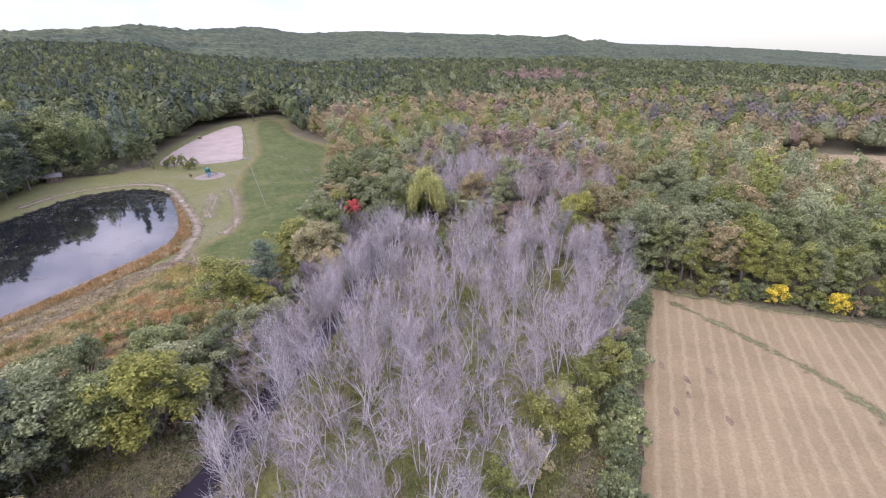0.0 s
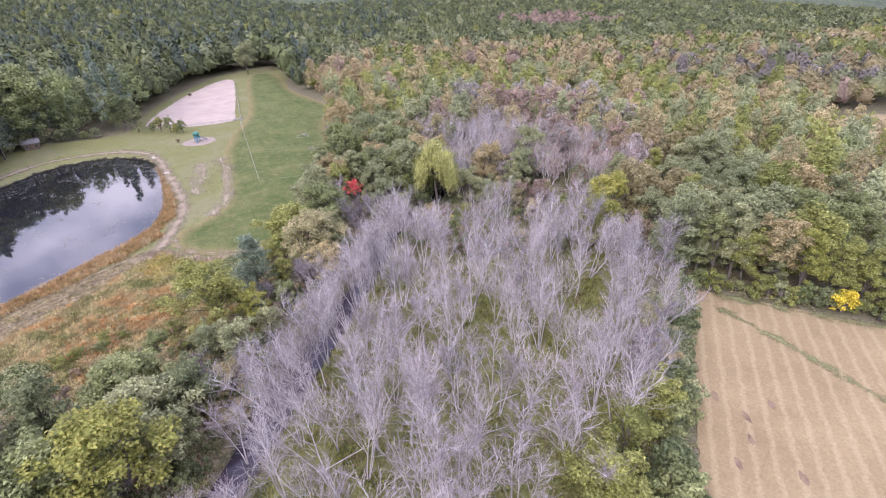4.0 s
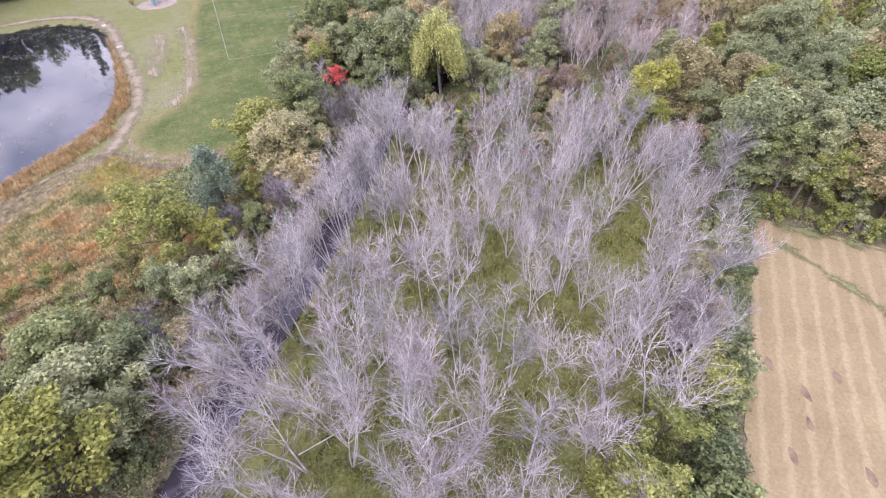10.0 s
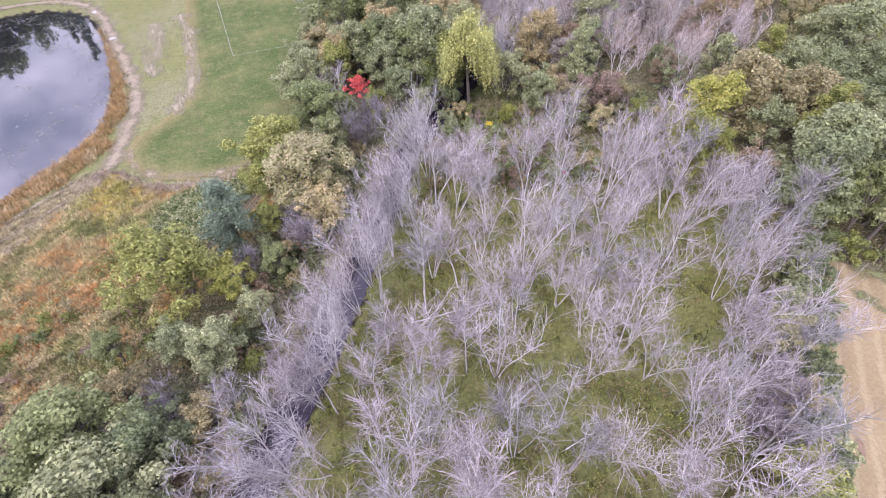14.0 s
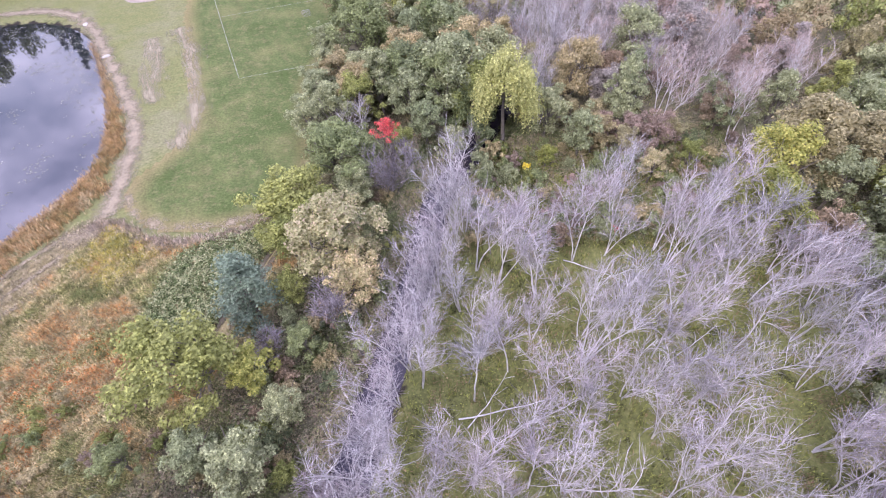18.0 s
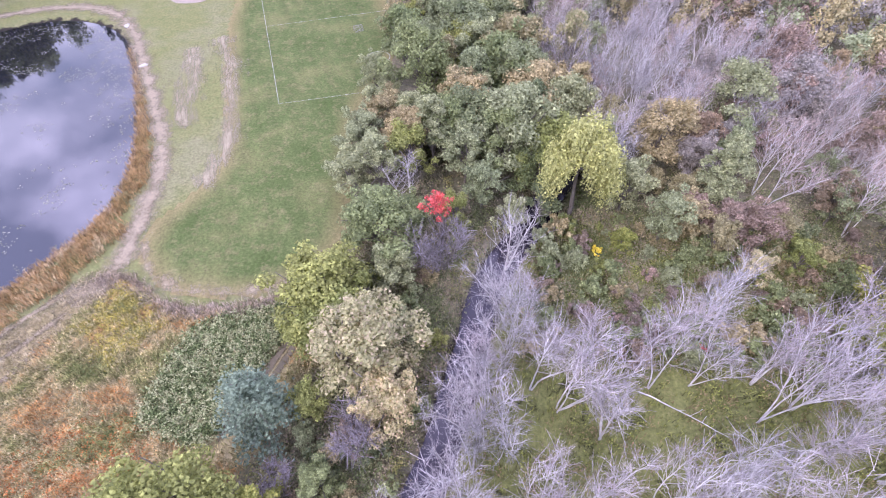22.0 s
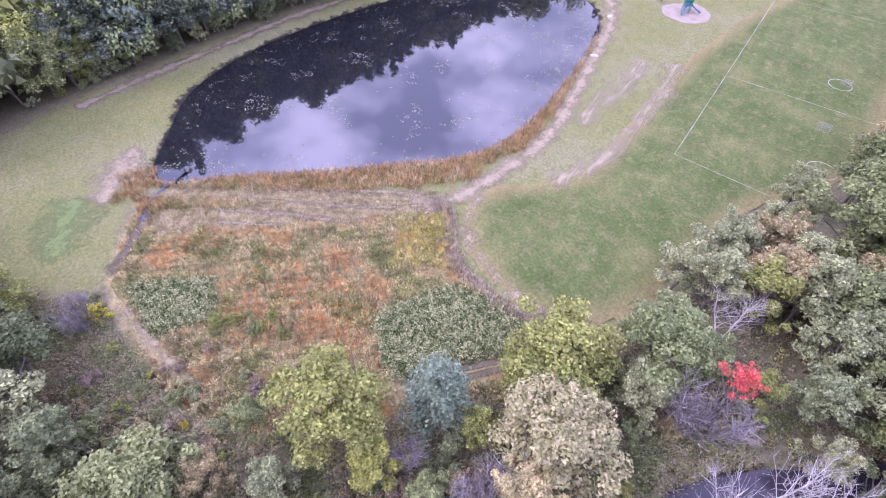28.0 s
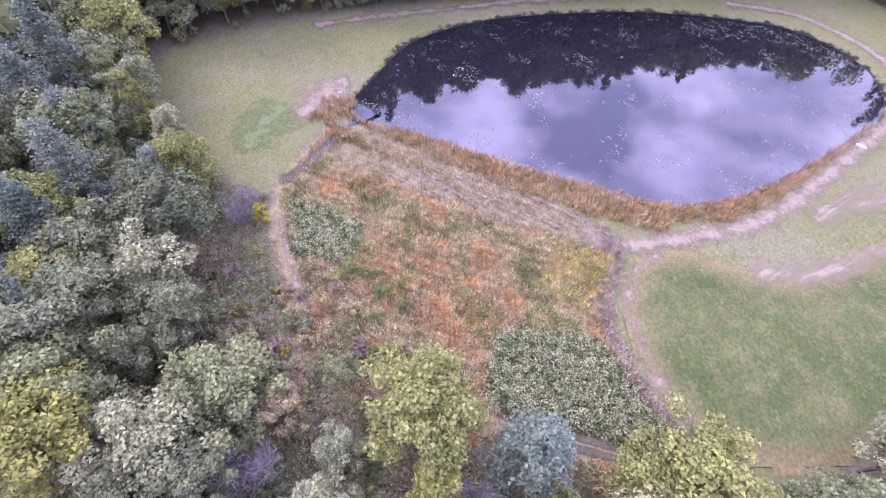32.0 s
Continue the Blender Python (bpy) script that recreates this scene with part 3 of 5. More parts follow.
def tubes(segments, sides):
    """Tapered tubes for rows of (p, q, r at p, r at q)."""
    V, Fc = [], []
    base = 0
    ang = np.arange(sides) * 2 * np.pi / sides
    for p, q, r0, r1 in segments:
        d = q - p
        d = d / (np.linalg.norm(d) + 1e-9)
        a = np.cross(d, (0.3, 0.9, 0.1))
        a /= np.linalg.norm(a) + 1e-9
        b = np.cross(d, a)
        ring = np.cos(ang)[:, None] * a + np.sin(ang)[:, None] * b
        V += [p + ring * r0, q + ring * r1]
        k = np.arange(sides)
        Fc.append(np.stack([base + k, base + (k + 1) % sides, base + sides + (k + 1) % sides, base + sides + k], -1))
        base += 2 * sides
    return np.concatenate(V), np.concatenate(Fc)


def limb(p, d, length, r0, r1, steps, wander, lift=0.0):
    """A bending limb: rows for tubes, and its joints."""
    rows, pts = [], [p]
    for k in range(steps):
        d = d + rng.normal(size=3) * wander + np.array([0, 0, lift])
        d /= np.linalg.norm(d)
        q = p + d * length / steps
        rows.append((p, q, r0 + (r1 - r0) * k / steps, r0 + (r1 - r0) * (k + 1) / steps))
        p = q
        pts.append(q)
    return rows, pts, d


def crown_leaves(height, radius, base, lobes, leaves, size, flat_=1.0, droop=0.0, pointed=0.0):
    """Leaf clumps on the outside of many overlapping lobes."""
    mid, half = (height + base) / 2, (height - base) / 2
    u = unit(lobes)
    u[:, 2] = np.where(u[:, 2] < -0.8, -u[:, 2], u[:, 2])
    rr = (rng.uniform(0.1, 1.0, lobes) ** 0.6 * 1.02)[:, None] * (1 + 0.22 * (u @ unit(1)[0]))[:, None]
    lc = u * rr * [radius, radius, half] + [0, 0, mid]
    lc[:6] = np.column_stack([rng.normal(size=(6, 2)) * 0.28 * radius, mid + half * rng.uniform(0.5, 0.85, 6)])
    shrink = 1 - pointed * np.clip((lc[:, 2] - base) / (height - base), 0, 1)
    lc[:, :2] *= shrink[:, None]
    lr = rng.uniform(0.12, 0.28, lobes) * radius * (0.55 + 0.45 * shrink)
    w = lr**2 / (lr**2).sum()
    which = rng.choice(lobes, leaves, p=w)
    n = unit(leaves)
    n[:, 2] = np.abs(n[:, 2]) * rng.choice([1, 1, 1, -0.6], leaves)
    c = lc[which] + n * (lr[which] * rng.uniform(0.55, 1.18, leaves))[:, None] * [1, 1, 1.12 * flat_]
    c[:, 2] -= droop * np.hypot(c[:, 0], c[:, 1])
    nn = n + 0.6 * rng.normal(size=(leaves, 3)) + [0, 0, 0.3]
    nn /= np.linalg.norm(nn, axis=1)[:, None]
    v, f = leaf_tris(c, nn, rng.uniform(0.7, 1.3, leaves) * size)
    return v, f, lc


def leafy_meshes(seed, height, radius, base, lobes=22, leaves=1500, size=0.62, pointed=0.0, flat_=1.0):
    global rng
    rng = np.random.default_rng(seed)
    v, f, lc = crown_leaves(height, radius, base, lobes, leaves, size, flat_, 0.0, pointed)
    crown = mesh_of("crown", v, f, LEAF["green"])
    rows, pts, _ = limb(np.array([0, 0, -0.3]), np.array([0.0, 0, 1]), height * 0.72, 0.22, 0.07, 6, 0.07)
    for c in lc[::2]:
        j = pts[min(len(pts) - 2, 1 + int(rng.integers(1, 4)))]
        r2, _, _ = limb(j, (c - j) / np.linalg.norm(c - j), np.linalg.norm(c - j) * 0.95, 0.09, 0.025, 3, 0.1)
        rows += r2
    tv, tf = tubes(rows, 5)
    return mesh_of("trunk", tv, tf, BARK), crown


def pine_meshes(seed, height, radius, tiers=11, per=9):
    global rng
    rng = np.random.default_rng(seed)
    rows, _, _ = limb(np.array([0, 0, -0.3]), np.array([0.0, 0, 1]), height * 0.97, 0.24, 0.03, 8, 0.015)
    C, N, S = [], [], []
    for k in range(tiers):
        h = height * (0.2 + 0.78 * k / tiers) + rng.normal() * 0.15
        reach = radius * (1.0 - 0.85 * (k / tiers) ** 1.2) * rng.uniform(0.8, 1.15)
        for j in range(per):
            a = rng.uniform(0, 2 * np.pi)
            L = reach * rng.uniform(0.6, 1.1)
            d = np.array([np.cos(a), np.sin(a), 0.12])
            rows.append((np.array([0, 0, h]), np.array([0, 0, h]) + d * L, 0.05, 0.012))
            m = int(30 + 46 * L / radius)
            s = rng.uniform(0.25, 1.05, m)
            c = np.array([0, 0, h]) + d * (s * L)[:, None] + rng.normal(size=(m, 3)) * [0.34, 0.34, 0.16]
            C.append(c), N.append(np.tile([0, 0, 1.0], (m, 1)) + 0.5 * rng.normal(size=(m, 3))), S.append(rng.uniform(0.2, 0.4, m))
    C, N, S = np.concatenate(C), np.concatenate(N), np.concatenate(S)
    N /= np.linalg.norm(N, axis=1)[:, None]
    v, f = leaf_tris(C, N, S)
    tv, tf = tubes(rows, 4)
    return mesh_of("trunk", tv, tf, BARK), mesh_of("crown", v, f, LEAF["pine"])


def bare_meshes(seed, height, stems=2, spread=0.22, twigs=1350, twig_len=1.5, thick=0.115, clear=0.35, limbs_per=3, reach=0.34, stout=1.0):
    """A leafless tree: pale stems and limbs in one mesh, and a haze of fine twigs."""
    global rng
    rng = np.random.default_rng(seed)
    rows, limbs, tips = [], [], []
    for s in range(stems):
        a = rng.uniform(0, 2 * np.pi)
        sp = spread * (s > 0 or stems > 2) * rng.uniform(0.6, 1.3)
        d = np.array([np.cos(a) * sp, np.sin(a) * sp, 1.0])
        d /= np.linalg.norm(d)
        h = height * rng.uniform(0.78, 1.0)
        off = rng.normal(size=2) * 0.25 * (s > 0)
        r, pts, _ = limb(np.array([off[0], off[1], -0.4]), d, h, thick * rng.uniform(0.8, 1.1), 0.02, 10, 0.06, 0.01)
        rows += r
        for k in range(2, len(pts) - 1):
            t_ = k / (len(pts) - 1)
            if t_ < clear:
                continue
            for j in range(int(rng.integers(limbs_per - 1, limbs_per + 1))):
                a = rng.uniform(0, 2 * np.pi)
                dd = np.array([np.cos(a), np.sin(a), rng.uniform(0.9, 2.2)])
                L = h * reach * rng.uniform(0.55, 1.05) * (1.2 - 0.75 * t_)
                r2, p2, d2 = limb(pts[k], dd / np.linalg.norm(dd), L, 0.044 * stout * (1.2 - 0.7 * t_), 0.014 * stout, 4, 0.13, 0.04)
                limbs += r2
                tips += [(p, d2) for p in p2[2:]]
                for q in p2[1:]:
                    b = rng.uniform(0, 2 * np.pi)
                    d3 = d2 + 0.75 * np.array([np.cos(b), np.sin(b), 0.25])
                    r3, p3, d4 = limb(q, d3 / np.linalg.norm(d3), L * 0.5, 0.019, 0.008, 2, 0.12, 0.04)
                    limbs += r3
                    tips += [(p, d4) for p in p3[1:]] * 2
    tp, td = np.array([t[0] for t in tips]), np.array([t[1] for t in tips])
    k = rng.integers(0, len(tp), twigs)
    d = td[k] + 0.5 * rng.normal(size=(twigs, 3)) + [0, 0, 0.15]
    d /= np.linalg.norm(d, axis=1)[:, None]
    L = rng.uniform(0.5, 1.3, twigs)[:, None] * twig_len
    side = np.cross(d, unit(twigs))
    side /= np.linalg.norm(side, axis=1)[:, None]
    w = rng.choice([0.010, 0.014, 0.021], twigs)[:, None]
    p0 = tp[k] - d * 0.15
    v = np.stack([p0 - side * w, p0 + side * w, p0 + d * L + side * w * 0.5, p0 + d * L - side * w * 0.5], 1)
    tv, tf = tubes(rows, 6)
    lv, lf = tubes(limbs, 3)
    tv, tf = np.concatenate([tv, lv]), np.concatenate([tf, lf + len(tv)])
    return (mesh_of("trunk", tv, tf, DEADWOOD), mesh_of("crown", v.reshape(-1, 3), np.arange(4 * twigs).reshape(-1, 4), TWIG))


def willow_meshes(seed, height, radius):
    """Hanging curtains of narrow leaves from a domed frame."""
    global rng
    rng = np.random.default_rng(seed)
    rows, pts, _ = limb(np.array([0, 0, -0.3]), np.array([0.0, 0, 1]), height * 0.55, 0.4, 0.2, 4, 0.05)
    C, N, S = [], [], []
    for k in range(46):
        u = unit(1)[0]
        u[2] = abs(u[2]) * 0.9 + 0.1
        top = np.array([0, 0, height * 0.52]) + u * [radius * 0.86, radius * 0.86, height * 0.46] * rng.uniform(0.7, 1.05)
        r2, _, _ = limb(pts[-1], (top - pts[-1]) / np.linalg.norm(top - pts[-1]), np.linalg.norm(top - pts[-1]), 0.1, 0.02, 4, 0.06)
        rows += r2
        for j in range(34):
            p = top + rng.normal(size=3) * [0.75, 0.75, 0.35]
            n = int(rng.integers(8, 17))
            drop = np.linspace(0, 1, n)[:, None] * rng.uniform(2.0, 5.2) * (0.5 + 0.5 * np.hypot(*u[:2]))
            out = np.array([u[0], u[1], 0]) * 0.25
            c = p + drop * (np.array([0, 0, -1]) + out) + rng.normal(size=(n, 3)) * 0.12
            C.append(c), N.append(np.tile(u * [1, 1, 0.5], (n, 1)) + 0.4 * rng.normal(size=(n, 3))), S.append(rng.uniform(0.24, 0.42, n))
    C, N, S = np.concatenate(C), np.concatenate(N), np.concatenate(S)
    N /= np.linalg.norm(N, axis=1)[:, None]
    v, f = leaf_tris(C, N, S)
    tv, tf = tubes(rows, 5)
    return mesh_of("trunk", tv, tf, BARK), mesh_of("crown", v, f, LEAF["willow"])


LEAFY = [leafy_meshes(11, 12, 3.5, 1.4, 58, 9000, 0.275, pointed=0.12), leafy_meshes(12, 13.5, 3.2, 1.6, 64, 9000, 0.275, pointed=0.2), leafy_meshes(13, 10.5, 4.0, 0.9, 58, 9400, 0.28),
         leafy_meshes(14, 12.5, 4.2, 1.3, 76, 11000, 0.28, pointed=0.1), leafy_meshes(15, 9.5, 3.1, 0.5, 46, 6400, 0.26, pointed=0.1), leafy_meshes(16, 14, 3.1, 1.0, 64, 8800, 0.275, pointed=0.42)]
PINES = [pine_meshes(21, 15, 4.0, 13, 10), pine_meshes(22, 17, 4.4, 14, 10)]
SHRUB = [leafy_meshes(31, 3.2, 1.9, 0.0, 30, 1500, 0.27), leafy_meshes(32, 2.4, 1.5, 0.0, 24, 1000, 0.26), leafy_meshes(33, 4.6, 2.5, 0.0, 42, 2300, 0.30)]
BARE = [bare_meshes(41, 14, 1, twigs=740), bare_meshes(42, 14, 2, 0.2, 860), bare_meshes(43, 15, 3, 0.2, 1040, thick=0.1), bare_meshes(44, 12, 2, 0.35, 860), bare_meshes(45, 14, 4, 0.25, 1150, thick=0.095),
        bare_meshes(46, 12, 1, twigs=660, clear=0.5), bare_meshes(47, 15, 3, 0.16, 1040, thick=0.1), bare_meshes(48, 7, 5, 0.5, 1400, 1.1, 0.08, 0.2)]
SNAG = bare_meshes(49, 13, 2, 0.35, 900, 1.1, 0.2, 0.3, 3, 0.5, stout=1.5)
WILLOW = willow_meshes(50, 17, 4.9)
RED_TOP = leafy_meshes(51, 13.0, 2.1, 9.2, 34, 1900, 0.2)


def plant(name, parts_, x, y, scale, turn, label, category, group, mats=(None, None, None), z=None, tilt=(0, 0), squash=1.0):
    """A tree or shrub: an Empty at its base with its meshes as parts."""
    root = new(name)
    zz_ = float(ground_z(x, y)[0]) if z is None else z
    root.matrix_world = pose(x, y, zz_, tilt[0], tilt[1], turn) @ Matrix.Diagonal((scale, scale, scale * squash, 1))
    for me_, mt in zip(parts_, mats):
        part(me_.name.split(".")[0], me_, root, "", mt)
    return tagged(root, label, category, group)


WORDS = {"green": "green-leaved", "dark": "dark green", "yellowgreen": "yellow-green", "lime": "bright lime-green", "yellow": "bright yellow", "greygreen": "grey-green",
         "cream": "pale cream-leaved", "brown": "brown-leaved", "orange": "orange-leaved", "pink": "dull red-leaved", "red": "scarlet-leaved", "tan": "tan-leaved", "willow": "pale yellow-leaved", "grey": "leafless grey"}


def leafy(kind, colour, x, y, height, turn=None, where="at the edge of the woods", wide=1.2):
    me_ = LEAFY[kind]
    h0 = (12, 13.5, 10.5, 12.5, 9.5, 14)[kind]
    return plant("deciduous_tree", me_, x, y, height / h0 * wide, turn if turn is not None else random.uniform(0, 360), f"{WORDS[colour]} deciduous tree {where}", "tree", "woodland trees",
                 (None, LEAF[colour]), squash=1 / wide)


def shrub(kind, colour, x, y, height, where="in the rough growth"):
    h0 = (3.2, 2.4, 4.6)[kind]
    return plant("shrub", SHRUB[kind], x, y, height / h0, random.uniform(0, 360), f"{WORDS[colour]} leafy shrub {where}", "shrub", "shrubs", (None, LEAF[colour]))


BARE_H = (14, 14, 15, 12, 14, 12, 15, 7)


def bare(kind, x, y, height, where="standing in the swamp", twig=None, tilt=(0, 0), turn=None):
    return plant("bare_tree", BARE[kind], x, y, height / BARE_H[kind], random.uniform(0, 360) if turn is None else turn, f"leafless grey tree with fine twigs {where}", "tree", "bare trees", (BARK, TWIG_DARK) if kind == 7 else (None, twig), tilt=tilt)


random.seed(5)
# The swamp's leafless trees: crowded on the stream side, with small clearings further in.
GLADES = [(4, 101, 4.5), (2, 78, 4.5), (19, 97, 4), (8, 62, 4), (17, 82, 3.5), (-9, 70, 3), (-11, 96, 3)]
spots = []
tries = 0
while len(spots) < 124 and tries < 12000:
    tries += 1
    p = (random.uniform(-30, 40), random.uniform(26, 132))
    q = np.array([p])
    if p[1] > (114 if p[0] > -6 else 109) + 4 * math.sin(p[0] * 0.35) or depth_in(zone_loops["swamp"], q)[0] < 0.8 or far_from(stream_line, q)[0] < 2.9:
        continue
    if any((p[0] - s[0]) ** 2 + (p[1] - s[1]) ** 2 < 3.6**2 for s in spots) or any((p[0] - g[0]) ** 2 + (p[1] - g[1]) ** 2 < g[2] ** 2 for g in GLADES):
        continue
    spots.append(p)
for p in spots:
    bare(random.choice((0, 1, 2, 3, 4, 4, 5, 6, 6)), *p, random.uniform(11.5, 16.5), tilt=(random.gauss(0, 4), random.gauss(0, 4)))

for k in range(13):
    u = (k + 0.5) / 13
    q = stream_line[int((0.24 + 0.36 * u) * (len(stream_line) - 1))]
    bare(random.choice((2, 4, 6, 3)), q[0] + random.uniform(2.5, 4.4), q[1] + random.uniform(-1, 1), random.uniform(11.5, 15.5), "leaning over the stream", tilt=(random.gauss(0, 3), -random.uniform(2, 11)), turn=0)
# Single trees round the swamp and the meadow.
for kind, colour, x, y, h in [
    (3, "green", -34, 124, 12.5), (2, "yellowgreen", -38.5, 112, 12), (4, "greygreen", -31, 118.5, 8), (3, "cream", -32, 105, 13.5), (0, "cream", -28.5, 100.5, 9.5), (2, "yellowgreen", -35.5, 109, 10.5), (3, "yellowgreen", -44.5, 87.5, 13),
    (4, "lime", -38.5, 88.5, 7), (3, "lime", -42.5, 53.5, 14.5), (2, "greygreen", -42, 62.5, 11.5), (2, "green", -47.5, 68, 11), (4, "greygreen", -61, 56.5, 11.5),
    (3, "dark", -69, 56, 13), (2, "yellowgreen", -38.5, 108, 8.5), (0, "greygreen", -40.5, 144, 10.5), (4, "greygreen", -40.5, 135, 9), (0, "tan", -37.5, 149, 11), (1, "greygreen", -28.5, 144, 13),
    (0, "tan", -25.5, 154, 13), (3, "greygreen", -15, 160, 15), (1, "cream", -6, 170, 16), (0, "greygreen", -38, 173, 12), (1, "greygreen", 14, 138, 14), (5, "pink", 37, 149, 13),
    (2, "lime", 29.5, 113, 12), (3, "lime", 31.5, 118.5, 14), (1, "greygreen", 39, 101, 16.5), (4, "brown", 35.5, 108, 9), (4, "green", 36, 91, 5.5), (4, "cream", 27, 79, 8.5),
    (4, "yellowgreen", 22.5, 64.5, 8.5), (2, "yellowgreen", 12, 53, 10), (4, "yellowgreen", 17, 59.5, 9), (4, "yellowgreen", 3.5, 42, 8), (4, "cream", 7.5, 46.5, 7), (4, "tan", 26, 72, 7), (4, "greygreen", 30, 84, 7), (4, "tan", 21, 131, 8), (0, "dark", -39, 67, 10), (1, "dark", -55, 61.5, 12),
    (2, "dark", -62, 48, 13), (4, "greygreen", -37, 78, 8), (4, "yellowgreen", -34, 112, 6), (1, "greygreen", -36, 136, 12), (2, "brown", -34, 146, 9), (1, "tan", -30, 163, 13),
    (3, "dark", -22, 148, 13), (1, "dark", -14, 150, 13), (0, "tan", -42, 183, 10.5), (0, "greygreen", -43, 164, 9.5), (5, "orange", 41, 168, 13), (1, "pink", 30, 158, 13)]:
    leafy(kind, colour, x, y, h, wide=1.4 if x < 0 and y < 150 else 1.2)
for kind, colour, x, y, h in [(4, "dark", -11, 133.5, 8), (4, "greygreen", -15.5, 131, 7), (2, "green", -11.5, 140, 10), (0, "greygreen", -3.5, 144, 11), (2, "tan", 0.5, 152, 10), (4, "brown", -8.5, 146, 9)]:
    leafy(kind, colour, x, y, h, where="overhanging the stream")
for k in range(36):
    x, y = random.uniform(-12, 40), random.uniform(131, 172)
    if math.hypot(x + 6.5, y - 134.5) < 7 or far_from(stream_line, np.array([(x, y)]))[0] < 3:
        continue
    leafy(random.choice((4, 4, 2, 0)), random.choice(("greygreen", "tan", "grey", "greygreen", "pink", "brown", "grey", "tan")), x, y, random.uniform(5.5, 10), where="below the autumn woods")
for kind, colour, x, y, h in [(4, "greygreen", 6.5, 131, 9.5), (4, "tan", 13, 129, 7.5), (4, "cream", 17, 124, 6.5), (4, "yellowgreen", 24, 127, 6), (4, "green", 29, 123, 5.5), (4, "lime", 26, 116, 6), (4, "greygreen", 1.5, 137, 10),
                              (4, "greygreen", -42, 79, 7), (4, "green", -50, 78.5, 6), (4, "tan", -46, 73, 6.5), (4, "greygreen", -52, 57, 8), (4, "yellowgreen", -36.5, 100, 6.5), (4, "green", -33.5, 92, 6), (4, "greygreen", -29, 110, 6.5),
                              (4, "green", -30, 128, 8), (4, "yellowgreen", -24, 130, 7), (4, "greygreen", -20, 135, 9), (4, "greygreen", -34, 84, 6.5), (4, "tan", -35, 70, 7), (4, "greygreen", -38, 61, 8),
                              (3, "greygreen", -143, 374, 21), (5, "dark", -136, 223, 15), (4, "green", -121, 221, 6.5), (4, "green", -115, 219.5, 5.5), (0, "dark", -143, 226, 16), (4, "yellowgreen", -126, 222.5, 6)]:
    leafy(kind, colour, x, y, h)
plant("willow_tree", WILLOW, -6.5, 134.5, 1.08, 40, "yellow-green weeping willow behind the swamp", "tree", "", (None, None))
plant("blue_spruce", PINES[0], -41, 97.5, 1.18, 10, "silver-blue spruce beside the meadow", "tree", "", (None, LEAF["spruce"]), squash=0.76)
plant("red_maple", RED_TOP, -25.5, 124, 1.0, 0, "slender scarlet maple beside the stream", "tree", "", (None, LEAF["red"]))
plant("snag_tree", SNAG, -16, 123, 1.08, 60, "thick bleached dead tree with broken limbs over the stream", "tree", "", (None, None))
plant("snag_tree", SNAG, -31.5, 134.5, 0.82, 200, "bleached dead tree between leafy crowns", "tree", "", (None, None))
for k, x, y, h in [(7, -25.2, 121.0, 11), (7, -31, 97, 9), (7, -38, 91, 6.5), (7, -34.5, 106, 7), (7, 22.5, 70.5, 9.5), (7, 25, 73, 8), (1, 8, 171, 15), (2, 12.5, 160, 15), (4, 19, 168, 14), (2, 4, 163, 14), (1, 22, 150, 13),
                   (6, 15, 172, 14), (2, 27, 171, 13), (7, -42.5, 55.5, 9), (7, -40.5, 71, 8), (7, -73, 62.5, 7), (1, -30, 60, 11), (3, -33, 72, 10), (7, -29, 76, 7), (3, -31, 49, 11)]:
    bare(k, x, y, h, "beside the stream" if x < 0 else "among the autumn woods")

# ---- woods by jittered grid; the nearest are trees of their own, the rest one growth ----
def woods_colour(x, y):
    n = noise.noise(Vector((x * 0.02, y * 0.02, 3.0))) + 0.5 * noise.noise(Vector((x * 0.07, y * 0.07, 8.0)))
    r = random.random()
    if x < -45 and y < 66 and x > -125:
        return "pine" if r < 0.2 else "greygreen" if r < 0.55 else "green" if r < 0.78 else "yellowgreen"
    if x < -110 + 0.12 * (y - 100) or (x < -75 and y < 60):
        if y < 75:
            return "greygreen" if r < 0.4 else "green" if r < 0.65 else "yellowgreen" if r < 0.8 else "pine"
        return "pine" if r < (0.34 if y < 240 else 0.16) else "dark" if r < 0.62 else "green" if r < 0.88 else "greygreen" if r < 0.98 else "yellowgreen"
    if 60 < x < 190 and 560 < y < 680 and n > -0.25:
        return "pink"
    if (110 < x < 215 and 230 < y < 330 or 0 < x < 60 and 180 < y < 240) and r < 0.38:
        return "grey"
    if y > 420:
        return "dark" if r < 0.42 else "green" if r < 0.8 else "greygreen" if r < 0.97 else "yellowgreen"
    if x > 40 and y < 150:
        return "greygreen" if r < 0.46 else "green" if r < 0.62 else "tan" if r < 0.78 else "yellowgreen"
    if -8 < x < 62 and 135 < y < 215:
        return "grey" if r < 0.24 else "tan" if r < 0.46 else "greygreen" if r < 0.76 else "pink" if r < 0.9 else "orange"
    if x < 2 and 130 < y < 200:
        return "greygreen" if r < 0.42 else "green" if r < 0.6 else "tan" if r < 0.78 else "yellowgreen" if r < 0.92 else "pink"
    if n > 0.2:
        return "orange" if r < 0.22 else "pink" if r < 0.42 else "tan" if r < 0.8 else "yellowgreen"
    if n < -0.3:
        return "greygreen" if r < 0.5 else "green" if r < 0.7 else "tan"
    return "yellowgreen" if r < 0.33 else "tan" if r < 0.6 else "greygreen" if r < 0.82 else "orange" if r < 0.92 else "green"


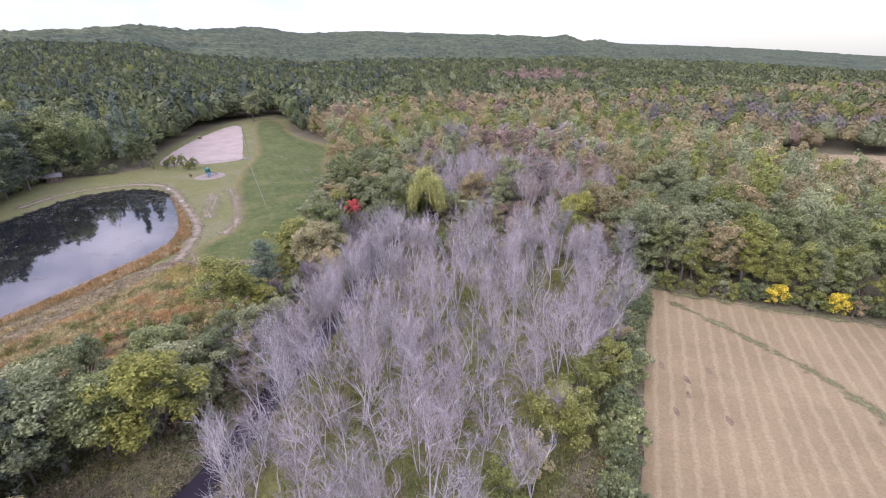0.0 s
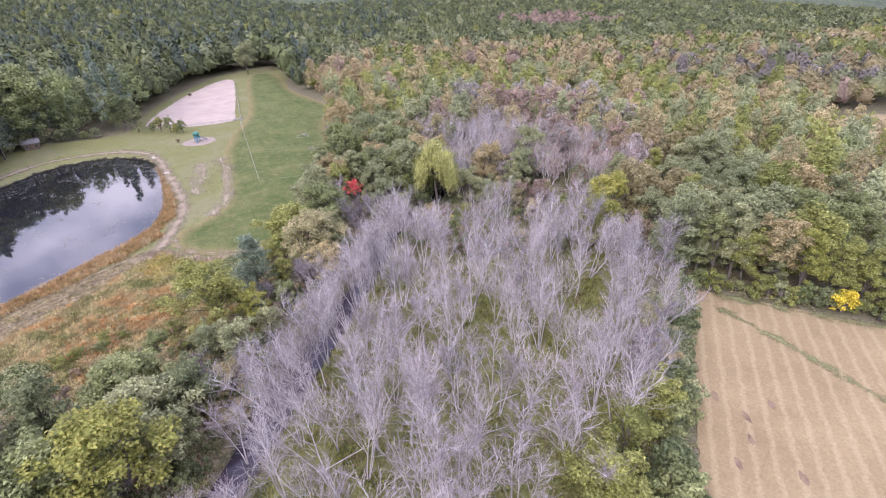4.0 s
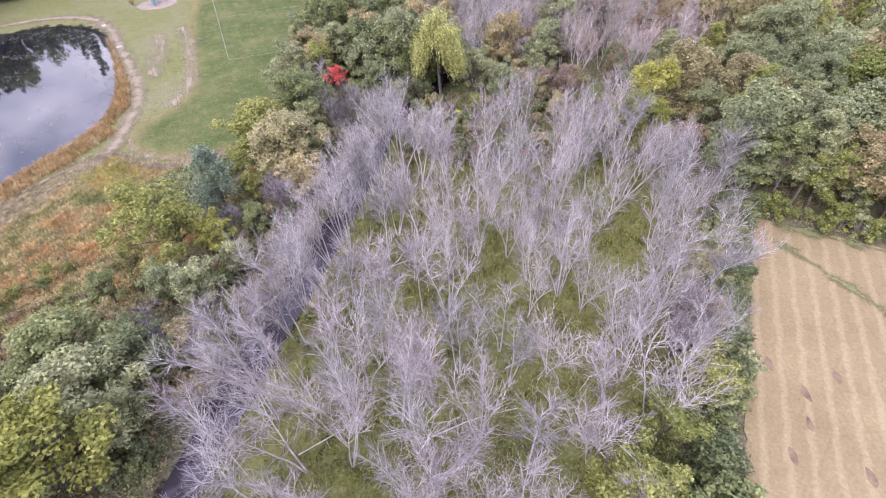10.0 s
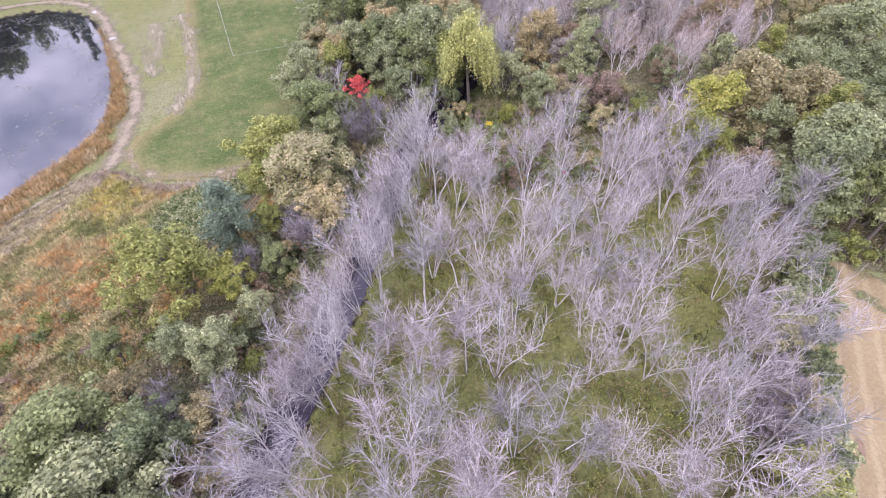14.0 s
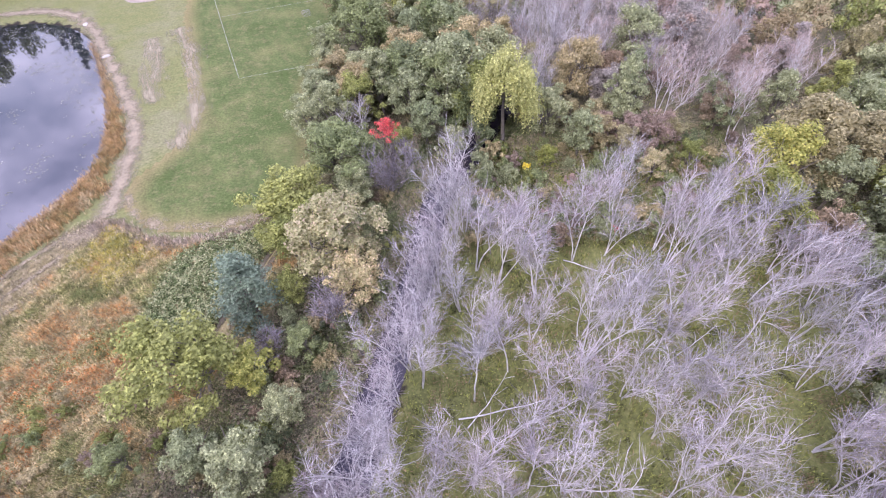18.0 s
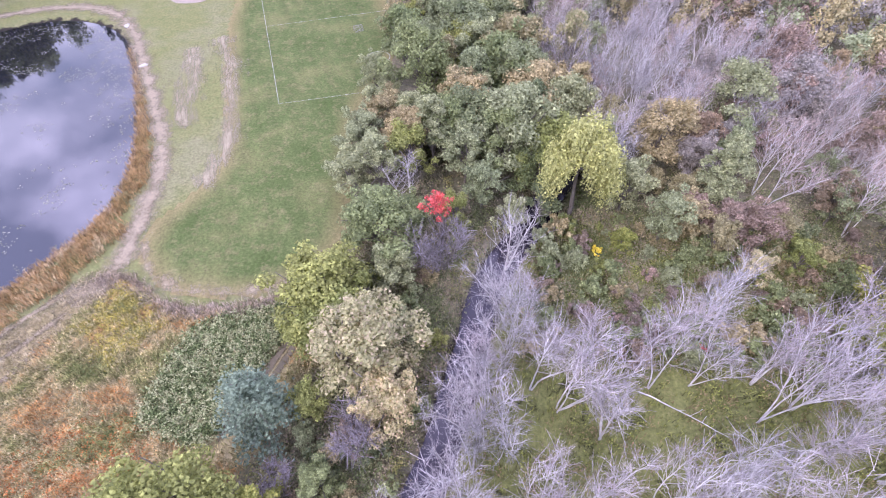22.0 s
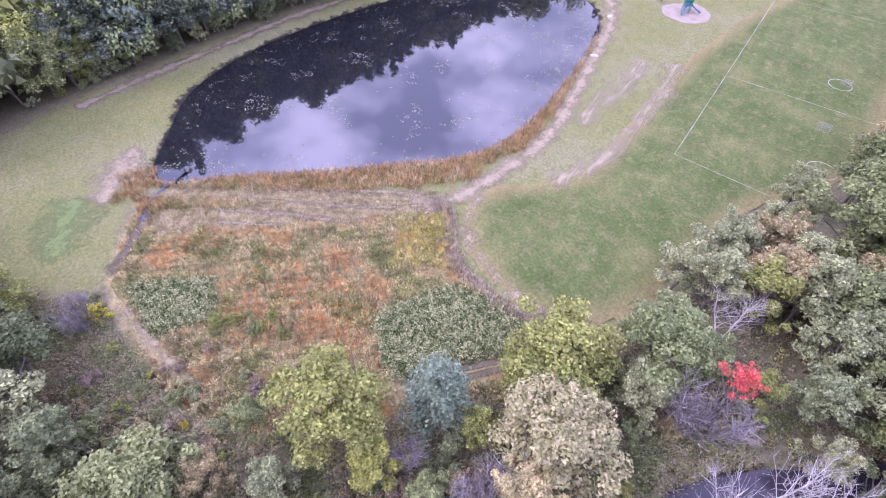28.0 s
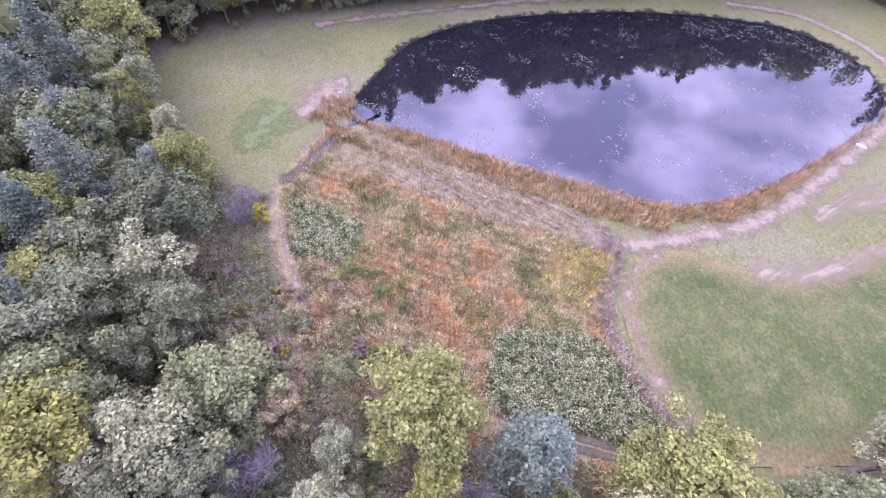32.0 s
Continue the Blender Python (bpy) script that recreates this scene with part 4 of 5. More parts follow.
cand = []
for gx_ in np.arange(-1000, 1100, 7.1):
    for gy_ in np.arange(-60, 1000, 7.1):
        x, y = gx_ + random.uniform(-3.6, 3.6), gy_ + random.uniform(-3.6, 3.6)
        if abs(x) > 110 + 0.95 * max(y, 0) and not (-330 < x < 0 and y < 160):
            continue
        cand.append((x, y))
cand = np.array(cand)
zc = zones(cand)
open_ground = np.maximum.reduce([zc["park"] + 1, zc["lawn"] + 2, zc["scrub"] + 14, zc["field"] + np.where(cand[:, 1] < 88, 10, 2), zc["far_field"] + 7, zc["sand"] + 3, zc["swamp"] + 5])
clear_of = far_from(np.array([(-28, 40), (-40, 75), (-38, 110), (-28, 125)], float), cand) < 13
view_gap = (np.hypot(cand[:, 0] + 4, cand[:, 1] - 25) < 12) | ((np.abs(cand[:, 0]) < 34) & (cand[:, 1] < 45))
woods = cand[(open_ground < 0) & ~clear_of & ~view_gap]
order = np.argsort(far_from(np.array([(-3, 40), (-8, 60), (-18, 85), (-30, 95)], float), woods) + np.where((woods[:, 1] < 38) & (woods[:, 0] > -30), 90, 0))
woods = woods[order]
near_n = 245
for x, y in woods[:near_n]:
    c = woods_colour(x, y)
    h = random.uniform(10.5, 16.5)
    if c == "pine":
        plant("pine_tree", PINES[random.randrange(2)], x, y, random.uniform(1.15, 1.55), random.uniform(0, 360), "tall dark green pine at the edge of the woods", "tree", "pines", (None, None))
    else:
        if x > -12 and y > 128 and random.random() < (0.62 if x < 50 else 0.16):
            bare(random.choice((1, 2, 4, 6)), x, y, random.uniform(12, 15.5), "among the autumn woods", TWIG if random.random() < 0.5 else TWIG_BROWN)
        else:
            leafy(random.randrange(6), c, x, y, h)
# A wall of narrow trees along the field's north edge.
for k in range(19):
    x = 44 + k * 4.1 + random.uniform(-0.8, 0.8)
    leafy(random.choice((1, 5, 5, 0)), random.choice(("green", "yellowgreen", "greygreen", "lime", "yellowgreen", "green")), x, 100 - (x - 41) * 0.45 + random.uniform(0, 2.0), random.uniform(10.5, 14), where="in a wall of trees along the field")
for x, y, sc in [(-53, 47.5, 1.1), (-58, 41, 1.15), (-64, 45, 1.05), (-72, 45, 1.1), (-80, 42, 1.0), (-66, 37, 1.1), (-86, 34, 1.1), (-76, 52, 0.8)]:
    plant("pine_tree", PINES[random.randrange(2)], x, y, sc, random.uniform(0, 360), "blue-green pine beside the meadow", "tree", "pines", (None, None))
for k in range(46):
    u = k / 45
    y = 68 + 144 * u
    x = float(np.interp(y, [66, 84, 130, 165, 202, 212], [-139, -144, -155, -161, -170, -165])) - random.uniform(0, 7)
    plant("pine_tree", PINES[k % 2], x, y, random.uniform(1.55, 1.9), random.uniform(0, 360), "tall dark pine on the far bank of the pond", "tree", "pines", (None, None))
    if k % 2:
        leafy(random.randrange(4), random.choice(("dark", "green", "greygreen")), x - random.uniform(1, 6), y + random.uniform(-2, 2), random.uniform(23, 30), where="on the far bank of the pond")
edge_line = smooth_line([(-80, 55), (-88, 47), (-100, 37), (-115, 31), (-131, 50), (-140, 68)], 4.2)
for x, y in edge_line:
    x, y = x + random.uniform(-1.2, 1.2), y + random.uniform(-1.5, 0.5)
    leafy(random.randrange(6), random.choice(("greygreen", "greygreen", "green", "yellowgreen")), x, y, random.uniform(9.5, 15), where="along the west lawn")
    shrub(random.randrange(3), random.choice(("green", "greygreen", "yellowgreen")), x + random.uniform(1, 3), y + random.uniform(0.5, 2.5), random.uniform(1.4, 3.0), "along the west lawn")


def lumpy_crown(seed, h, r, base, rings, spokes, leaves, size, pointed=0.0):
    """A far tree's crown: one billowing skin of boughs with loose leaf clumps standing off it."""
    global rng
    rng = np.random.default_rng(seed)
    bough = unit(17)
    bough[:, 2] = np.abs(bough[:, 2]) * 1.2 - 0.25
    bough /= np.linalg.norm(bough, axis=1)[:, None]
    swell = rng.uniform(0.7, 1.0, 17)

    def skin(u):
        near_ = np.exp(9.0 * (u @ bough.T - 1)) * swell
        k = 0.6 + 0.44 * near_.max(1)
        q = u * k[:, None] * [r, r, (h - base) / 2] + [0, 0, (h + base) / 2]
        q[:, :2] *= (1 - pointed * np.clip((q[:, 2] - base) / (h - base), 0, 1))[:, None]
        return q

    th = np.linspace(0.12, 2.5, rings)
    ph = np.arange(spokes) * 2 * np.pi / spokes
    u = np.stack([np.sin(th)[:, None] * np.cos(ph), np.sin(th)[:, None] * np.sin(ph), np.repeat(np.cos(th)[:, None], spokes, 1)], -1).reshape(-1, 3)
    v = (skin(u) - [0, 0, h / 2]) * 0.84 + [0, 0, h / 2] + rng.normal(size=(len(u), 3)) * 0.05 * r
    i = np.arange(rings * spokes).reshape(rings, spokes)
    j = np.roll(i, -1, 1)
    q = np.stack([i[:-1], i[1:], j[1:], j[:-1]], -1).reshape(-1, 4)
    f = np.concatenate([q[:, [0, 1, 2]], q[:, [0, 2, 3]], [[i[0, 0], i[0, k], i[0, k + 1]] for k in range(1, spokes - 1)]])
    n = unit(leaves)
    n[:, 2] = np.where(n[:, 2] < -0.5, -n[:, 2], n[:, 2])
    lv, lf = leaf_tris(skin(n) * rng.uniform(0.88, 1.06, (leaves, 1)), n + 0.5 * rng.normal(size=n.shape), rng.uniform(0.6, 1.4, leaves) * size)
    return np.concatenate([v, lv]), np.concatenate([f, lf + len(v)])


midpoly, lowpoly, lowest = [], [], []
for k, (h, r, b, pt) in enumerate([(12, 5.0, 0.8, 0.0), (11, 5.3, 0.6, 0.0), (13, 4.7, 0.8, 0.15), (15, 4.0, 0.6, 0.7)]):
    rng = np.random.default_rng(80 + k)
    midpoly.append(crown_leaves(h * 1.15, r * 0.82, b, 60, 1900, 0.45, 1.0, 0.0, max(pt, 0.15))[:2])
    lowpoly.append(lumpy_crown(60 + k, h, r, b, 7, 10, 460, 0.85, pt))
    lowest.append(lumpy_crown(70 + k, h, r * 1.15, b, 5, 7, 64, 1.7, pt * 0.6))
far_by = {}
for x, y in woods[near_n:]:
    middle = far_from(np.array([(-3, 30), (-8, 60), (-18, 85), (-40, 110)], float), np.array([(x, y)]))[0] < 190 and y > 60
    far_by.setdefault((woods_colour(x, y), middle), []).append((x, y))
for (c, middle), pts_ in far_by.items():
    pts_ = np.array(pts_)
    zs_ = ground_z(pts_[:, 0], pts_[:, 1])
    V, Fc, base = [], [], 0
    for (x, y), z in zip(pts_, zs_):
        v, f = (midpoly if middle else lowpoly if y < 330 else lowest)[3 if c == "pine" else random.randrange(3)]
        a, s, tall = random.uniform(0, 6.283), random.uniform(0.72, 1.2) * (1.4 if x < -100 and y < 420 else 1.0), random.uniform(0.9, 1.3)
        ca, sa = math.cos(a) * s, math.sin(a) * s
        V.append(np.column_stack([x + v[:, 0] * ca - v[:, 1] * sa, y + v[:, 0] * sa + v[:, 1] * ca, z + v[:, 2] * s * tall]))
        Fc.append(f + base)
        base += len(v)
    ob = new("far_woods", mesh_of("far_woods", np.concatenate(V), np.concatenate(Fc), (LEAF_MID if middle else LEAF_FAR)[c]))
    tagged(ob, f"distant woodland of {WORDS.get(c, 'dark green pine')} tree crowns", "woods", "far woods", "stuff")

# Beyond the woods the canopy is one rough surface.
rx = np.geomspace(930, 5900, 130)
az = np.radians(np.linspace(-62, 62, 420))
RR, AA = np.meshgrid(rx, az)
cx, cy = (RR * np.sin(AA)).ravel(), (RR * np.cos(AA)).ravel()
cz = hills(cx, cy) + 7 + np.array([5.0 * noise.noise(Vector((x * 0.02, y * 0.02, 0))) + 8.0 * noise.noise(Vector((x * 0.15, y * 0.15, 4))) for x, y in zip(cx, cy)])
ids = np.arange(len(cx)).reshape(len(az), len(rx))
q = np.stack([ids[:-1, :-1], ids[:-1, 1:], ids[1:, 1:], ids[1:, :-1]], -1).reshape(-1, 4)
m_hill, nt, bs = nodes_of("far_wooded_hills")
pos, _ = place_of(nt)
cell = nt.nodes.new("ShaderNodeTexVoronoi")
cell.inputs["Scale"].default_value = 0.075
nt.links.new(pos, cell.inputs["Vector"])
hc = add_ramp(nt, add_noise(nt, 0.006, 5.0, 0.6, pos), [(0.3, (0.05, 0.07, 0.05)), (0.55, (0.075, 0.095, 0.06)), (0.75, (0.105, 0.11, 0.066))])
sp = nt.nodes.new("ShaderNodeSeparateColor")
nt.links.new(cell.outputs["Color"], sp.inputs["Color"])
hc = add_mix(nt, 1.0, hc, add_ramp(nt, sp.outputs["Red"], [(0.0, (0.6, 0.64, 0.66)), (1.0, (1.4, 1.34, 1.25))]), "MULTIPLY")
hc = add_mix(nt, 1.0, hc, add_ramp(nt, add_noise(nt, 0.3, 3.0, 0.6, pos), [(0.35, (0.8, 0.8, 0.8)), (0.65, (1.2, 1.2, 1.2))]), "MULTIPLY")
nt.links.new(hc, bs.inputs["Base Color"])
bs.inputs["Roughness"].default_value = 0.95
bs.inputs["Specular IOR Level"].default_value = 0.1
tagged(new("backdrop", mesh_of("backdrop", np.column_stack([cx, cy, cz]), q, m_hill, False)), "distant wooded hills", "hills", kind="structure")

# ---- low growth ----


def clumps(name, spots_, per, radius, height, size, material, label, category, upright=0.3):
    """Low leafy growth: many small domes of leaf clumps, one joined growth."""
    global rng
    rng = np.random.default_rng(len(spots_) * 13 + per)
    spots_ = np.asarray(spots_, float)
    n = len(spots_)
    s = rng.uniform(0.5, 1.0, n) ** 2 * 1.7
    z0 = ground_z(spots_[:, 0], spots_[:, 1])
    k = np.repeat(np.arange(n), per)
    u = unit(n * per)
    u[:, 2] = np.abs(u[:, 2])
    c = np.column_stack([spots_[k], z0[k]]) + u * np.array([radius, radius, height]) * s[k][:, None] * rng.uniform(0.5, 1.05, n * per)[:, None]
    nn = u + 0.6 * rng.normal(size=u.shape) + [0, 0, upright]
    nn /= np.linalg.norm(nn, axis=1)[:, None]
    v, f = leaf_tris(c, nn, rng.uniform(0.7, 1.3, n * per) * size)
    return tagged(new(name, mesh_of(name, v, f, material)), label, category, kind="stuff")


def blades(name, spots_, per, height, width, spread, material, label, category):
    """Tall grass: tufts of narrow leaning blades, one joined growth."""
    global rng
    rng = np.random.default_rng(len(spots_) * 7 + per)
    spots_ = np.asarray(spots_, float)
    n = len(spots_) * per
    k = np.repeat(np.arange(len(spots_)), per)
    z0 = ground_z(spots_[:, 0], spots_[:, 1])
    base = np.column_stack([spots_[k], z0[k] - 0.05])
    base[:, :2] += rng.normal(size=(n, 2)) * spread
    a = rng.uniform(0, 2 * np.pi, n)
    lean = rng.uniform(0.1, 0.8, n)
    h = height * rng.uniform(0.5, 1.2, n)
    tip = base + np.stack([np.cos(a) * lean * h, np.sin(a) * lean * h, h], 1)
    mid = base + (tip - base) * [[0.4, 0.4, 0.62]]
    side = np.stack([-np.sin(a), np.cos(a), 0 * a], 1) * width / 2
    v = np.stack([base - side, base + side, mid + side * 1.2, tip, mid - side * 1.2], 1)
    V = v.reshape(-1, 3)
    i = np.arange(n)[:, None] * 5
    f = np.concatenate([i + [0, 1, 2, 4], i + [4, 2, 3, 3]])
    tri = f[n:, :3]
    quad = f[:n]
    faces = np.concatenate([quad[:, [0, 1, 2]], quad[:, [0, 2, 3]], tri])
    return tagged(new(name, mesh_of(name, V, faces, material)), label, category, kind="stuff")


RUT_A = np.array([(-47, 93), (-46, 99), (-44, 105), (-42, 112), (-40, 119), (-38.5, 124)], float)
RUT_B = np.array([(-45.2, 94), (-44, 100), (-42.2, 107), (-40.6, 113), (-38.8, 118)], float)
BAND = np.array([(-89, 74.5), (-84, 86), (-79, 98), (-74.5, 108), (-72, 113)], float)


def scatter(n, box, test, seed):
    r = np.random.default_rng(seed)
    p = np.column_stack([r.uniform(box[0], box[1], n * 4), r.uniform(box[2], box[3], n * 4)])
    p = p[test(p)]
    return p[np.minimum(far_from(RUT_A, p), far_from(RUT_B, p)) > 0.75][:n]


def noise_at(p, scale, seed=0.0):
    return np.array([noise.noise(Vector((x * scale, y * scale, seed))) for x, y in p])


def patch_mat(name, stops, scale, rough=0.9, spread=0.3, along=None):
    """Growth whose colour changes in patches over the ground, with a tint for each leaf."""
    m, nt, b = nodes_of(name)
    pos, isl = place_of(nt)
    f = add_noise(nt, scale, 3.0, 0.65, pos)
    f = add_math(nt, "ADD", f, add_math(nt, "MULTIPLY", add_math(nt, "SUBTRACT", isl, 0.5), 0.16))
    col = add_ramp(nt, f, stops)
    col = add_mix(nt, 1.0, col, add_ramp(nt, isl, [(0.0, (1 - spread, 1 - spread, 1 - spread)), (1.0, (1 + spread, 1 + spread, 1 + spread))]), "MULTIPLY")
    col = add_mix(nt, 1.0, col, add_ramp(nt, add_noise(nt, 0.9, 5.0, 0.75, pos), [(0.34, (0.52, 0.54, 0.54)), (0.5, (1.0, 1.0, 1.0)), (0.66, (1.44, 1.4, 1.36))]), "MULTIPLY")
    if along is not None:
        col = add_mix(nt, 1.0, col, streaks(nt, pos, along, 1.1, 0.66, 1.36), "MULTIPLY")
    nt.links.new(col, b.inputs["Base Color"])
    b.inputs["Roughness"].default_value = rough
    b.inputs["Specular IOR Level"].default_value = 0.15
    return m


m_meadow = patch_mat("autumn_meadow", [(0.32, (0.16, 0.18, 0.07)), (0.42, (0.25, 0.25, 0.10)), (0.48, (0.38, 0.33, 0.16)), (0.55, (0.44, 0.37, 0.22)), (0.61, (0.42, 0.28, 0.12)), (0.67, (0.43, 0.21, 0.08)), (0.73, (0.36, 0.32, 0.16))], 0.16, along=70)
m_bramble = patch_mat("bramble_leaf", [(0.3, (0.095, 0.13, 0.05)), (0.48, (0.165, 0.205, 0.085)), (0.58, (0.29, 0.295, 0.17)), (0.66, (0.22, 0.24, 0.12)), (0.76, (0.30, 0.24, 0.16))], 0.9, spread=0.6)
m_gold = patch_mat("yellow_weeds", [(0.3, (0.24, 0.21, 0.05)), (0.6, (0.38, 0.32, 0.08))], 0.3)
m_sedge = patch_mat("brown_sedge", [(0.32, (0.24, 0.19, 0.08)), (0.45, (0.36, 0.235, 0.11)), (0.56, (0.40, 0.27, 0.135)), (0.68, (0.44, 0.36, 0.22))], 0.22)
m_moss = patch_mat("swamp_sedge", [(0.30, (0.065, 0.07, 0.032)), (0.40, (0.13, 0.14, 0.05)), (0.47, (0.29, 0.32, 0.08)), (0.54, (0.16, 0.17, 0.065)), (0.61, (0.27, 0.19, 0.11)), (0.69, (0.19, 0.20, 0.08)), (0.78, (0.30, 0.16, 0.12))], 0.42, spread=0.4)
m_under = patch_mat("undergrowth", [(0.28, (0.09, 0.115, 0.05)), (0.42, (0.18, 0.205, 0.085)), (0.50, (0.25, 0.24, 0.14)), (0.57, (0.29, 0.225, 0.165)), (0.64, (0.20, 0.225, 0.09)), (0.76, (0.36, 0.32, 0.12))], 0.14, spread=0.14)
m_pad = patch_mat("lily_pads", [(0.3, (0.11, 0.12, 0.085)), (0.7, (0.23, 0.23, 0.20))], 0.5, 0.4)

BRAMBLE_A = np.array([(-57, 96), (-57, 102), (-56, 109), (-49, 112), (-43, 115), (-43, 106), (-47, 94)], float)
BRAMBLE_B = np.array([(-79, 67), (-74, 79), (-67, 77), (-68, 70)], float)
GOLD = np.array([(-71, 107), (-69, 114), (-60, 109), (-64, 102)], float)
scrub_loop = zone_loops["scrub"]


def in_meadow(p):
    return (far_from(BAND, p) > 2.6 + 1.6 * noise_at(p, 0.4, 12)) & (depth_in(scrub_loop, p) > 0.3) & (depth_in(BRAMBLE_A, p) < 0.3) & (depth_in(BRAMBLE_B, p) < 0.3) & (far_from(np.array(PATH[:5], float), p) > 1.4) & (far_from(np.array([(-97, 74), (-90, 71), (-80, 64.5), (-70, 68), (-60, 72)], float), p) > 1.0)


clumps("meadow_growth", scatter(5200, (-100, -35, 60, 120), in_meadow, 1), 13, 0.6, 0.5, 0.22, m_meadow, "autumn meadow of orange, tan and green weeds", "meadow")
m_rust = patch_mat("rust_weeds", [(0.3, (0.28, 0.13, 0.045)), (0.5, (0.45, 0.17, 0.06)), (0.7, (0.40, 0.24, 0.10))], 0.5, along=70)
DRIFT = [(-66, 88, 5.5), (-60.5, 91, 5.0), (-73, 87.5, 3.5), (-69, 82, 4.0), (-57, 93, 3.5), (-82, 77.5, 4.0), (-63, 83, 3.0)]
clumps("rust_weeds", scatter(800, (-90, -50, 70, 102), lambda p: in_meadow(p) & (np.max([g[2] - np.hypot(p[:, 0] - g[0], 0.7 * (p[:, 1] - g[1])) for g in DRIFT], 0) + 3.0 * noise_at(p, 0.3, 3) > 0.6), 61), 16, 0.55, 0.6, 0.2, m_rust, "rust-red dying weeds in drifts across the meadow", "weeds")
blades("meadow_grass", scatter(9000, (-100, -35, 60, 120), in_meadow, 2), 8, 0.85, 0.045, 0.4, m_meadow, "dry leaning meadow grass", "grass")
m_pale = patch_mat("pale_straw", [(0.3, (0.22, 0.19, 0.10)), (0.5, (0.34, 0.29, 0.19)), (0.7, (0.42, 0.36, 0.25))], 0.5, along=62)
m_fringe = patch_mat("brown_weed_heads", [(0.3, (0.27, 0.22, 0.15)), (0.5, (0.37, 0.30, 0.23)), (0.7, (0.44, 0.37, 0.30))], 0.6)
EDGE = np.array([(-72, 114), (-68, 114.5), (-63, 111.5), (-58, 110.6), (-50, 112.2), (-44, 115.4), (-40.5, 119)], float)
blades("combed_grass", scatter(4600, (-96, -68, 70, 118), lambda p: (far_from(BAND, p) < 3.4) | (far_from(np.array(PATH[:4], float), p) < 2.0), 41), 8, 0.34, 0.05, 0.4, m_pale, "pale flattened grass beside the meadow", "grass")
blades("weed_fringe", scatter(1500, (-75, -38, 108, 122), lambda p: far_from(EDGE, p) < 1.0 + 0.7 * noise_at(p, 0.5, 4), 42), 9, 0.75, 0.05, 0.35, m_fringe, "dry brown weeds between meadow and lawn", "weeds")
clumps("bramble_patch", scatter(1500, (-60, -40, 92, 117), lambda p: depth_in(BRAMBLE_A, p) > 0, 3), 34, 0.8, 1.2, 0.24, m_bramble, "dark green bramble patch with pale flower heads", "bramble")
clumps("bramble_patch", scatter(900, (-82, -65, 64, 82), lambda p: depth_in(BRAMBLE_B, p) > 0, 4), 28, 0.8, 1.0, 0.24, m_bramble, "low green bramble patch by the ditch", "bramble")
clumps("golden_weeds", scatter(500, (-74, -58, 100, 116), lambda p: depth_in(GOLD, p) + 2 * noise_at(p, 0.4) > 0, 5), 22, 0.6, 0.7, 0.2, m_gold, "yellow weeds at the meadow's corner", "weeds")


def on_shore(p):
    d = depth_in(pond_loop, p)
    return (far_from(np.array(PATH, float), p) > 1.6) & (d < 0.9) & (d > np.where(p[:, 1] < 125, -5.6, -2.8) - 2.6 * noise_at(p, 0.25, 3)) & (p[:, 0] > -104) & ((p[:, 1] < 150) | (d > -1.8))


blades("shore_sedge", scatter(6500, (-104, -72, 68, 186), on_shore, 6), 7, 0.9, 0.06, 0.45, m_sedge, "brown sedge along the pond's edge", "reeds")


def in_swamp(p):
    return (depth_in(zone_loops["swamp"], p) > -4) & (far_from(stream_line, p) > 2.6)


blades("swamp_grass", scatter(6500, (-32, 42, 26, 136), in_swamp, 7), 8, 0.8, 0.07, 0.42, m_moss, "yellow-green tussock grass between the dead trees", "grass")
clumps("swamp_growth", scatter(3600, (-32, 42, 26, 136), lambda p: in_swamp(p) & (noise_at(p, 0.13, 5) > -0.08), 8), 22, 0.9, 0.75, 0.22, m_moss, "mossy green swamp growth", "undergrowth")


def under_trees(p):
    z = zones(p)
    shut = np.maximum.reduce([z["park"] + 0.6, z["lawn"] + 0.5, z["scrub"] + 0.6, z["field"] + 0.5, z["swamp"] - 1, z["sand"]])
    return (shut < 0) & (far_from(stream_line, p) > 2.8)


clumps("undergrowth", scatter(3800, (-84, -20, 46, 134), under_trees, 19), 62, 1.15, 1.6, 0.2, m_under, "mixed autumn undergrowth on the stream bank", "undergrowth")
clumps("undergrowth", scatter(2400, (-14, 36, 111, 140), lambda p: far_from(stream_line, p) > 3, 29), 44, 1.0, 1.4, 0.2, m_under, "low brush behind the dead trees", "undergrowth")
clumps("undergrowth", scatter(8000, (-110, 60, 20, 160), under_trees, 9), 26, 0.95, 1.2, 0.24, m_under, "dense mixed undergrowth below the trees", "undergrowth")

random.seed(8)
THICKET = {}


def thicket(kind, colour, x, y, height):
    THICKET.setdefault(colour, []).append((kind, x, y, height / (3.2, 2.4, 4.6)[kind]))


# Shrubs of their own: the bank by the stream, the hedge by the field, the edge of the meadow.
for k in range(46):
    y = 38 + k * 1.25 + random.uniform(-0.6, 0.6)
    x = 17.5 + (y - 42) * 0.437 - random.uniform(0.5, 3.0)
    shrub(random.randrange(3), random.choice(("green", "green", "dark", "dark", "greygreen")), x, y, random.uniform(3.0, 5.4), "in the hedge beside the field")
for k in range(84):
    u = k / 83
    x, y = -37 + 9 * u + random.uniform(-6, 3), 56 + 66 * u + random.uniform(-2, 2)
    thicket(random.randrange(3), random.choice(("green", "greygreen", "yellowgreen", "tan", "dark", "brown")), x, y, random.uniform(1.6, 3.8))
